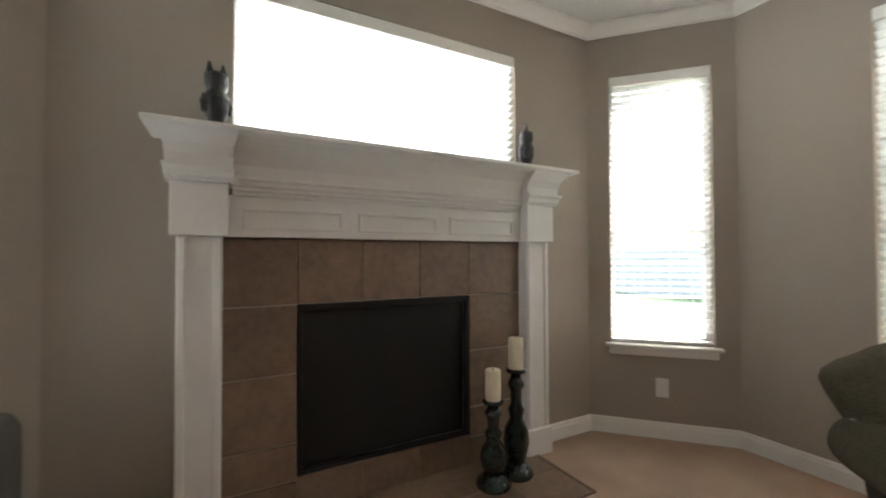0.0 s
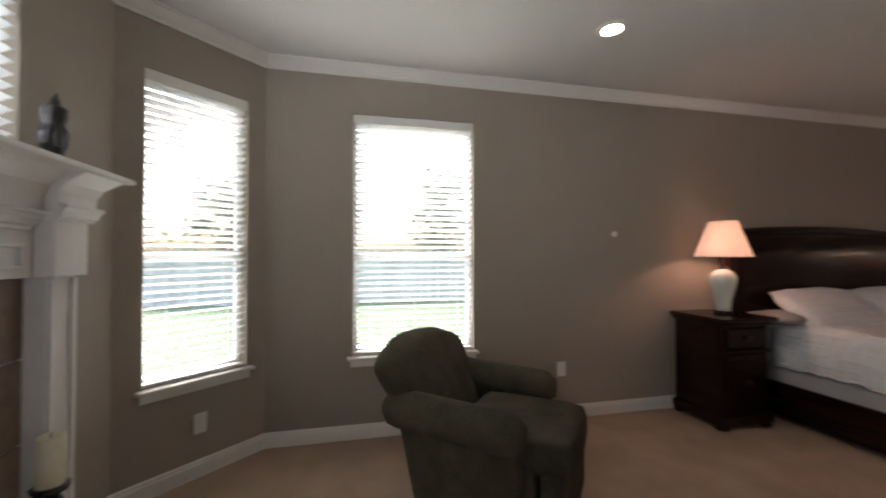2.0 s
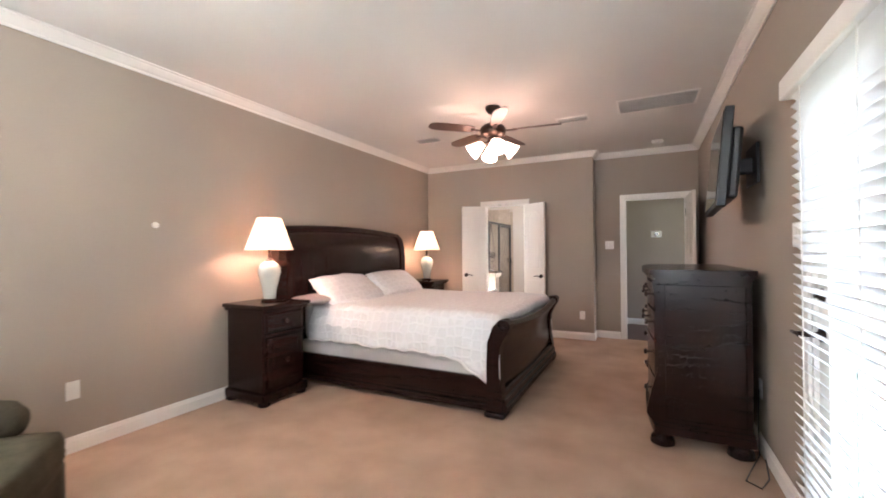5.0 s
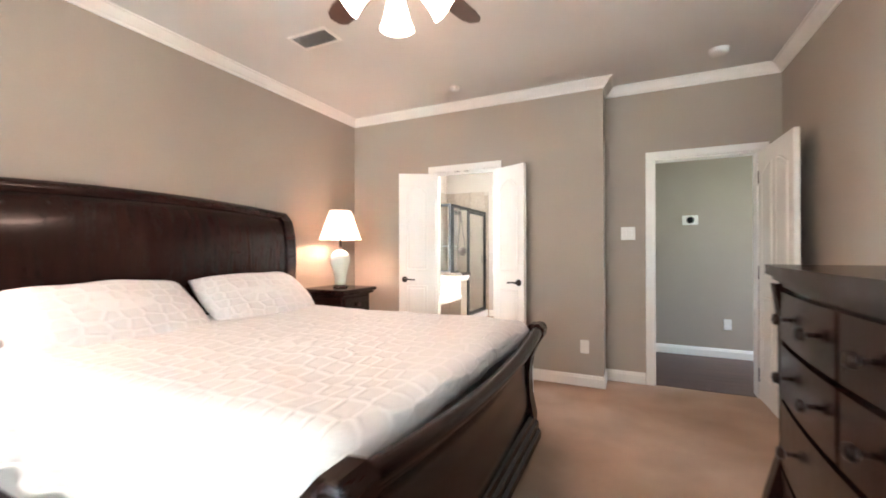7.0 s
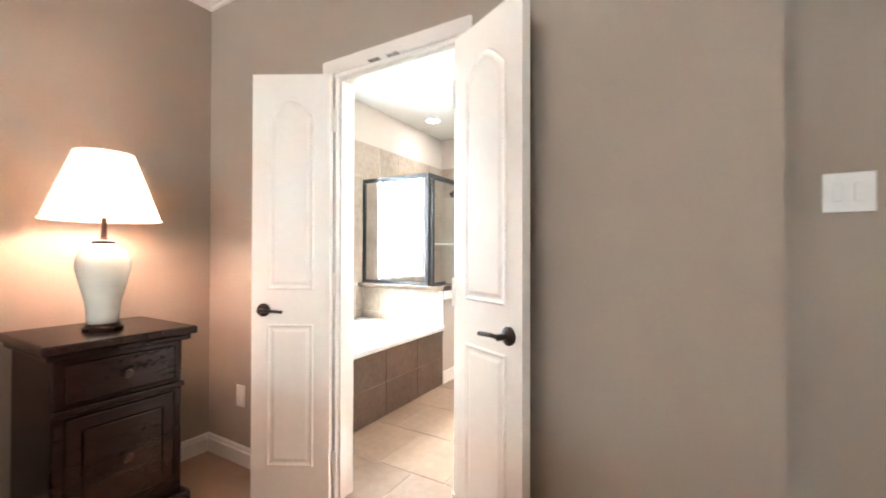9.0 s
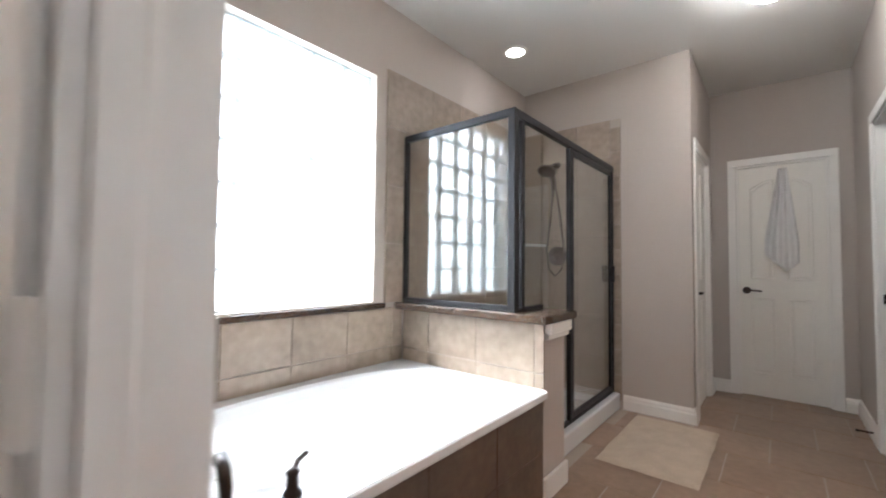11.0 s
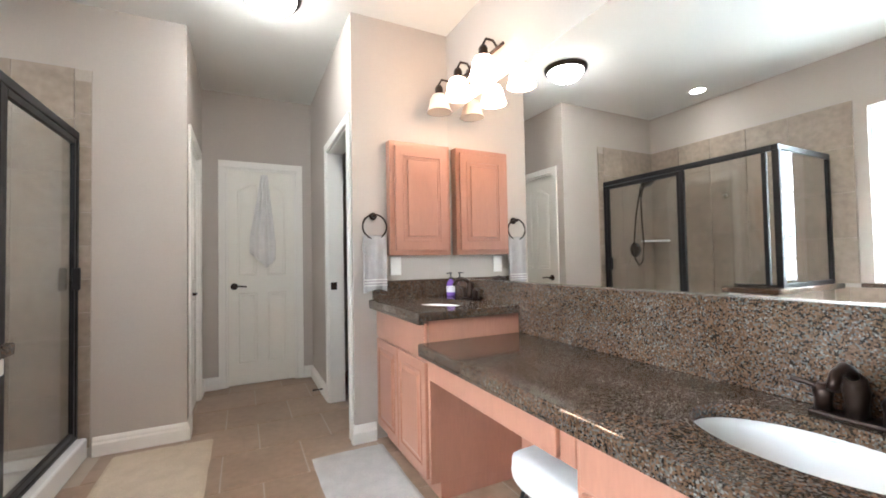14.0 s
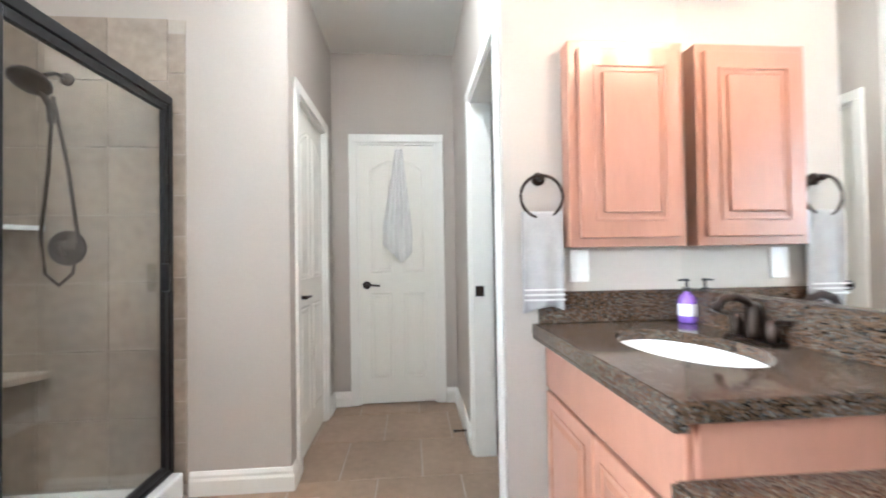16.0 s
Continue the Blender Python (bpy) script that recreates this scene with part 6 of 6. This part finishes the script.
def counter(name, y0, y1, z, sy, sx, label):
    """A granite slab with an oval basin cut through it."""
    o = base(name, pose(0, 0, 0), label, "countertop", "vanity counters")
    bm = bmesh.new()
    x0, x1 = CX - 0.012, MX - 0.003
    seg = 48
    ts = [2 * math.pi * (k + 0.5) / seg for k in range(seg)]
    rx, ry = 0.16, 0.235
    def rect(t):
        c, s = math.cos(t), math.sin(t)
        k = min(((x1 if c > 0 else x0) - sx) / c if abs(c) > 1e-6 else 9, ((y1 if s > 0 else y0) - sy) / s if abs(s) > 1e-6 else 9)
        return sx + c * k, sy + s * k
    for c in ((x0, y0), (x1, y0), (x1, y1), (x0, y1)):
        ts.append(math.atan2(c[1] - sy, c[0] - sx) % (2 * math.pi))
    ts.sort()
    n = len(ts)
    out_t = [bm.verts.new((*rect(t), z)) for t in ts]
    in_t = [bm.verts.new((sx + rx * math.cos(t), sy + ry * math.sin(t), z)) for t in ts]
    in_b = [bm.verts.new((sx + rx * math.cos(t), sy + ry * math.sin(t), z - 0.035)) for t in ts]
    out_b = [bm.verts.new((*rect(t), z - 0.04)) for t in ts]
    for a, b in ((out_t, in_t), (in_t, in_b), (in_b, out_b), (out_b, out_t)):
        for k in range(n):
            bm.faces.new((a[k], a[(k + 1) % n], b[(k + 1) % n], b[k]))
    bmesh.ops.recalc_face_normals(bm, faces=bm.faces)
    part("slab", bm, "granite", o)
    part("front_edge", cube(x0 - 0.012, x0 - 0.0005, y0, y1, z - 0.042, z - 0.001, 0.005), "granite", o, "eased front edge of the slab")
    part("drop_edge", cube(x0 - 0.010, x0 + 0.02, y0, y1, z - 0.056, z - 0.0425, 0.003), "granite", o)
    s = base("sink", pose(sx, sy, z), "white oval undermount porcelain sink", "sink", "vanity sinks")
    prof = [(1.06, -0.036), (1.0, -0.034), (0.97, -0.05), (0.88, -0.10), (0.6, -0.135), (0.14, -0.145)]
    bm = bmesh.new()
    rings = [[bm.verts.new((rx * k * math.cos(t), ry * k * math.sin(t), zz)) for t in [2 * math.pi * q / 40 for q in range(40)]] for k, zz in prof]
    for a, b in zip(rings, rings[1:]):
        for q in range(40):
            bm.faces.new((a[q], a[(q + 1) % 40], b[(q + 1) % 40], b[q]))
    bm.faces.new(rings[-1])
    bmesh.ops.recalc_face_normals(bm, faces=bm.faces)
    for f in bm.faces:
        f.normal_flip()
    part("bowl", bm, "porcelain", s, smooth=True)
    part("drain", lathe([(0.022, -0.146), (0.022, -0.141)], 16), "metal", s)
    f = base("faucet", pose(sx + 0.205, sy, z), "oil-rubbed bronze two-handle centreset faucet", "faucet", "vanity faucets")
    f.scale = (0.95, 0.95, 1.0)
    part("base_plate", cube(-0.03, 0.03, -0.085, 0.085, 0, 0.012, 0.005), "bronze", f)
    part("spout_body", lathe([(0.024, 0.01), (0.022, 0.04), (0.026, 0.07), (0.02, 0.10), (0.008, 0.112)], 18), "bronze", f, smooth=True)
    part("spout", tube([(0, 0, 0.085), (-0.02, 0, 0.115), (-0.06, 0, 0.13), (-0.10, 0, 0.12), (-0.12, 0, 0.09)], 0.012, 12), "bronze", f, smooth=True)
    for s2 in (-1, 1):
        h = part("handle", lathe([(0.019, 0.01), (0.017, 0.035), (0.021, 0.055), (0.012, 0.072)], 16, m=pose(0, s2 * 0.062, 0)), "bronze", f, smooth=True)
        part("lever", tube([(0, s2 * 0.062, 0.062), (-0.004, s2 * 0.09, 0.068), (-0.006, s2 * 0.125, 0.072)], 0.007, 8), "bronze", h)


counter("countertop", 9.955, EY - 0.003, 0.89, 10.36, 2.36, "polished brown speckled granite counter at the raised end")
counter("countertop", 8.13, 9.968, 0.748, 8.645, 2.365, "polished brown speckled granite low counter")
bs = base("backsplash", pose(0, 0, 0), "polished granite backsplash below the mirror", "backsplash")
part("long_strip", box(cube(MX - 0.024, MX - 0.002, 8.13, 9.965, 0.7485, 1.006, 0.002), MX - 0.024, MX - 0.002, 9.965, EY - 0.026, 0.8905, 1.006), "granite", bs)
part("end_strip", cube(CX, MX - 0.002, EY - 0.025, EY - 0.002, 0.8905, 1.006, 0.002), "granite", bs)
mir = base("wall_mirror", pose(0, 0, 0), "large frameless mirror over the vanity", "mirror")
part("glass", cube(MX - 0.008, MX - 0.002, 8.20, EY - 0.004, 1.008, 2.15), "mirror", mir)
part("edge_channel", cube(MX - 0.011, MX - 0.001, 8.20, EY - 0.004, 1.0065, 1.013), "metal", mir)

mc = base("wall_cabinet", pose(0, 0, 0), "maple raised-panel wall cabinet beside the mirror", "cabinet")
part("body", cube(2.18, 2.615, EY - 0.07, EY, 1.168, 1.918, 0.003), "maple", mc)
d = part("door", cube(2.213, 2.59, EY - 0.09, EY - 0.07, 1.20, 1.885, 0.004), "maple", mc)
for q in ((2.265, 2.275, 1.26, 1.825), (2.53, 2.54, 1.26, 1.825), (2.275, 2.53, 1.26, 1.27), (2.275, 2.53, 1.815, 1.825)):
    part("bead", cube(q[0], q[1], EY - 0.096, EY - 0.09, q[2], q[3], 0.002), "maple", d)
part("raised_panel", cube(2.295, 2.51, EY - 0.098, EY - 0.09, 1.29, 1.795, 0.007), "maple", d)
outlet(2.237, EY, 1.10, 180)


def towel_mesh(w, h, seed, waves=3, taper=0.0):
    """Cloth hanging from its top edge, folded, with thickness."""
    bm = bmesh.new()
    nx, nz = 28, 30
    vs = {}
    for i in range(nx + 1):
        for k in range(nz + 1):
            u, v = 2 * i / nx - 1, k / nz
            ww = w / 2 * (1 - taper * (1 - v) ** 1.5)
            y = -0.012 - 0.010 * (0.4 + 0.6 * v) * math.sin(u * math.pi * waves + seed + 0.7 * v)
            vs[i, k] = bm.verts.new((u * ww, y, -h * v * (1 - 0.03 * math.sin(u * 2.5 + seed)) - taper * 0.10 * v * (1 - abs(u - 0.25)) * 1.1))
    for i in range(nx):
        for k in range(nz):
            bm.faces.new((vs[i, k], vs[i + 1, k], vs[i + 1, k + 1], vs[i, k + 1]))
    bmesh.ops.recalc_face_normals(bm, faces=bm.faces)
    bmesh.ops.solidify(bm, geom=bm.faces[:], thickness=0.009)
    return bm


tr = base("towel_ring", pose(2.085, EY, 1.425), "dark bronze towel ring on the wall", "towel ring")
part("mount", lathe([(0.025, 0), (0.025, 0.01), (0.012, 0.02), (0.012, 0.05)], 18, m=pose(0, 0, 0, 90)), "bronze", tr)
part("ring", tube([(0.078 * math.sin(2 * math.pi * k / 28), -0.045, -0.07 + 0.078 * math.cos(2 * math.pi * k / 28)) for k in range(28)], 0.006, 8, closed=True), "bronze", tr)
tw = base("hand_towel", pose(2.085, EY - 0.03, 1.30), "grey terry hand towel hanging in the ring", "towel")
part("cloth", towel_mesh(0.155, 0.355, 1.0, 1.5), "grey_towel", tw, smooth=True)
for k in range(3):
    part("woven_band", cube(-0.074, 0.074, -0.036, -0.030, -0.285 - 0.018 * k, -0.279 - 0.018 * k), "white_towel", tw)
tw = base("bath_towel", pose(1.52, FY + 0.006, 1.985), "white terry bath towel hung on the door", "towel")
def hung_towel():
    """A towel hung by its middle: gathered at the hook, widening, with a slanting point below."""
    bm = bmesh.new()
    nx, nz = 36, 36
    vs = {}
    for i in range(nx + 1):
        for k in range(nz + 1):
            u, v = 2 * i / nx - 1, k / nz
            half = 0.028 + 0.085 * min(1.0, v / 0.8)
            drop = 0.89 - 0.11 * abs(u - 0.3)
            depth = 0.010 + 0.016 * min(1.0, v * 1.6)
            y = -0.016 - depth * (1 + math.sin(u * 8.6 + 0.9 * math.sin(v * 2.6))) * 0.5 - 0.006 * noise.noise(Vector((u * 2, v * 4, 3)))
            vs[i, k] = bm.verts.new((u * half - 0.02 * v, y, -drop * v))
    for i in range(nx):
        for k in range(nz):
            bm.faces.new((vs[i, k], vs[i + 1, k], vs[i + 1, k + 1], vs[i, k + 1]))
    bmesh.ops.recalc_face_normals(bm, faces=bm.faces)
    bmesh.ops.solidify(bm, geom=bm.faces[:], thickness=0.006)
    return bm


part("cloth", hung_towel(), "white_towel", tw, smooth=True)
hk = base("towel_hook", pose(1.52, FY + 0.009, 1.985), "small white hook over the door", "hook")
part("hook", tube([(0, 0.0, 0.03), (0, -0.004, -0.01), (0, -0.02, -0.02), (0, -0.025, 0.0)], 0.004, 8), "plastic", hk)


def soap_bottle(x, y, color, label):
    o = base("soap_bottle", pose(x, y, 0.89), label, "soap bottle")
    o.scale = (0.9, 0.9, 0.85)
    part("bottle", lathe([(0.03, 0), (0.034, 0.008), (0.034, 0.095), (0.026, 0.115), (0.013, 0.125), (0.013, 0.135)], 20), color, o, smooth=True)
    part("label", lathe([(0.0345, 0.03), (0.0347, 0.031), (0.0347, 0.08), (0.0345, 0.081)], 20), "label", o)
    part("pump", lathe([(0.015, 0.133), (0.015, 0.148), (0.005, 0.15), (0.005, 0.175), (0.011, 0.177), (0.011, 0.187)], 14), "dark_plastic", o, "dark pump head")
    part("nozzle", tube([(0, 0, 0.182), (-0.035, 0, 0.18)], 0.0045, 8), "dark_plastic", o)


soap_bottle(2.605, 10.69, "purple", "purple hand soap pump bottle on the counter")


# vanity light bar
vl = base("vanity_light", pose(0, 0, 0), "three-arm bronze vanity light with alabaster bell shades", "wall light")
part("back_plate", cube(MX - 0.02, MX - 0.001, 10.27, 10.47, 2.26, 2.36, 0.008), "bronze", vl)
part("bar", tube([(MX - 0.04, 10.02, 2.31), (MX - 0.04, 10.66, 2.31)], 0.010, 10), "bronze", vl)
for k, y in enumerate((10.63, 10.365, 10.075)):
    a = part("arm", tube([(MX - 0.04, y, 2.31), (MX - 0.07, y, 2.345), (MX - 0.115, y, 2.345), (MX - 0.135, y, 2.31), (MX - 0.135, y, 2.27)], 0.007, 8), "bronze", vl)
    part("socket", lathe([(0.026, 2.235), (0.026, 2.285), (0.018, 2.30)], 16, m=pose(MX - 0.135, y, 0)), "bronze", a)
    part("shade", lathe([(0.026, 2.245), (0.045, 2.235), (0.062, 2.205), (0.068, 2.165), (0.080, 2.128), (0.084, 2.122), (0.074, 2.126), (0.05, 2.18)], 26, m=pose(MX - 0.135, y, 0)), "van_glass_off" if k == 0 else "van_glass", a, "alabaster glass bell shade", smooth=True)

dl = base("flush_dome_light", pose(1.484, 10.79, H), "lit flush dome ceiling light with bronze rim", "ceiling light")
part("rim", lathe([(0.13, -0.028), (0.155, -0.035), (0.175, -0.022), (0.18, 0.0)], 36), "bronze", dl, smooth=True)
part("dome", lathe([(0.004, -0.118), (0.05, -0.112), (0.10, -0.09), (0.135, -0.055), (0.148, -0.032)], 32), "dome_glass", dl, "lit frosted glass dome", smooth=True)
part("finial", lathe([(0.004, -0.138), (0.010, -0.128), (0.007, -0.115)], 12), "bronze", dl)
downlight(-0.026, 10.60, "can_bath", CANB_W, (1.0, 0.95, 0.88))
vent(1.70, 9.0, 0.25, 0.25, 8, "white bathroom exhaust grille in the ceiling")

st = base("vanity_stool", pose(2.38, 9.31, 0), "low stool with white cushion and black scrolled metal base", "stool")
part("cushion", cushion(0.38, 0.36, 0.12, 0.3, 8, 5), "white_towel", st, smooth=True).matrix_local = pose(0, 0, 0.372)
part("seat_ring", tube([(0.17 * math.cos(2 * math.pi * k / 24), 0.16 * math.sin(2 * math.pi * k / 24), 0.30) for k in range(24)], 0.008, 8, closed=True), "black", st)
for sx, sy in ((-0.14, -0.13), (-0.14, 0.13), (0.14, -0.13), (0.14, 0.13)):
    part("leg", tube([(sx, sy, 0.30), (sx * 1.15, sy * 1.15, 0.2), (sx, sy, 0.08), (sx * 1.2, sy * 1.2, 0.0)], 0.008, 8), "black", st)
for sy in (-0.14, 0.14):
    for s2 in (-1, 1):
        part("scroll", tube([(s2 * (0.07 + 0.05 * (1 - k / 20) * math.cos(k * 0.55)), sy, 0.25 + 0.06 * (1 - k / 20) * math.sin(k * 0.55)) for k in range(20)], 0.005, 6), "black", st)
for s2 in (-1, 1):
    part("scroll", tube([(-0.15, s2 * (0.07 + 0.05 * (1 - k / 20) * math.cos(k * 0.55)), 0.25 + 0.06 * (1 - k / 20) * math.sin(k * 0.55)) for k in range(20)], 0.005, 6), "black", st)

# ---- outdoors ----
lawn = structure("ground", cube(-300, 300, -300, 300, -0.45, -0.25), "grass", "mown green lawn", "lawn")
fence = base("fence", pose(0, 0, -0.25), "weathered grey wooden board fence across the lawn", "fence")
board_bm = cube(-0.07, 0.07, -0.01, 0.01, 0.0, 1.75)
first = part("board", board_bm, "fence", fence)
first.matrix_local = pose(-11, -14, 0, 0, 0, 90)
line = [(-11.0 + random.uniform(-0.01, 0.01), -14 + 0.155 * k, 90) for k in range(1, 190)] + [(-11 + 0.155 * k, -14.0, 0) for k in range(1, 100)]
for x, y, a in line:
    b = new("board", first.data)
    b.parent = fence
    b.matrix_local = pose(x, y, random.uniform(-0.02, 0.02), 0, 0, a)
for z in (0.4, 1.35):
    part("rail", cube(-11.08, -11.02, -14, 15.4, z, z + 0.09), "fence", fence)
    part("rail", cube(-11, 4.5, -14.08, -14.02, z, z + 0.09), "fence", fence)


def tree(x, y, h, seed):
    rnd = random.Random(seed)
    o = base("tree", pose(x, y, -0.25), "leafy green garden tree beyond the fence", "tree", "garden trees")
    bm = tube([(0, 0, 0), (0.05, 0.03, h * 0.3), (0.0, 0.08, h * 0.6), (0.05, 0, h * 0.85)], 0.11, 8)
    for k in range(9):
        a = rnd.uniform(0, 6.28)
        z = h * rnd.uniform(0.3, 0.7)
        tube([(0, 0, z), (math.cos(a) * h * 0.15, math.sin(a) * h * 0.15, z + h * 0.1), (math.cos(a) * h * 0.27, math.sin(a) * h * 0.27, z + h * 0.2)], 0.03, 6, bm)
    part("trunk", bm, "bark", o)
    vs, fs = [], []
    clumps = [(rnd.gauss(0, h * 0.14), rnd.gauss(0, h * 0.14), h * rnd.uniform(0.4, 1.0), h * rnd.uniform(0.06, 0.12)) for _ in range(20)]
    for cx, cy, cz, r in clumps:
        for _ in range(90):
            p = Vector((cx, cy, cz)) + Vector((rnd.gauss(0, 1), rnd.gauss(0, 1), rnd.gauss(0, 0.8))) * r
            a = Vector((rnd.uniform(-1, 1), rnd.uniform(-1, 1), rnd.uniform(-1, 1))).normalized() * 0.11
            b = a.cross(Vector((rnd.uniform(-1, 1), rnd.uniform(-1, 1), rnd.uniform(-1, 1)))).normalized() * 0.055
            i = len(vs)
            vs += [p - a, p + b, p + a, p - b]
            fs.append((i, i + 1, i + 2, i + 3))
    me = bpy.data.meshes.new("crown")
    me.from_pydata([tuple(v) for v in vs], [], fs)
    me.materials.append(M["leaf"])
    c = new("crown", me)
    c.parent = o


tree(-13.5, 5.2, 5.0, 1)
tree(-14.0, 8.5, 6.0, 2)
tree(-13.5, -3.0, 4.5, 3)
tree(-8.0, -17.0, 5.0, 4)
# patio brick pier outside the glazed door
pier = base("brick_pier", pose(5.6, 3.75, -0.25), "brown brick pier outside the patio door", "brick pier")
part("core", cube(-0.19, 0.19, -0.19, 0.19, 0, 3.0), "grout", pier)
bb = cube(-0.10, 0.10, -0.045, 0.045, -0.03, 0.03, 0.003, seg=1)
fb = part("brick", bb, "brick", pier)
fb.matrix_local = pose(-0.1, -0.17, 0.04)
for k in range(42):
    for q, (dx, dy, a) in enumerate(((-0.105, -0.165, 0), (0.105, -0.165, 0), (-0.165, -0.02, 90), (-0.165, 0.165, 90), (0.105, 0.165, 0))):
        b = new("brick", fb.data)
        b.parent = pier
        b.matrix_local = pose(dx, dy, 0.04 + 0.07 * k, 0, 0, a)
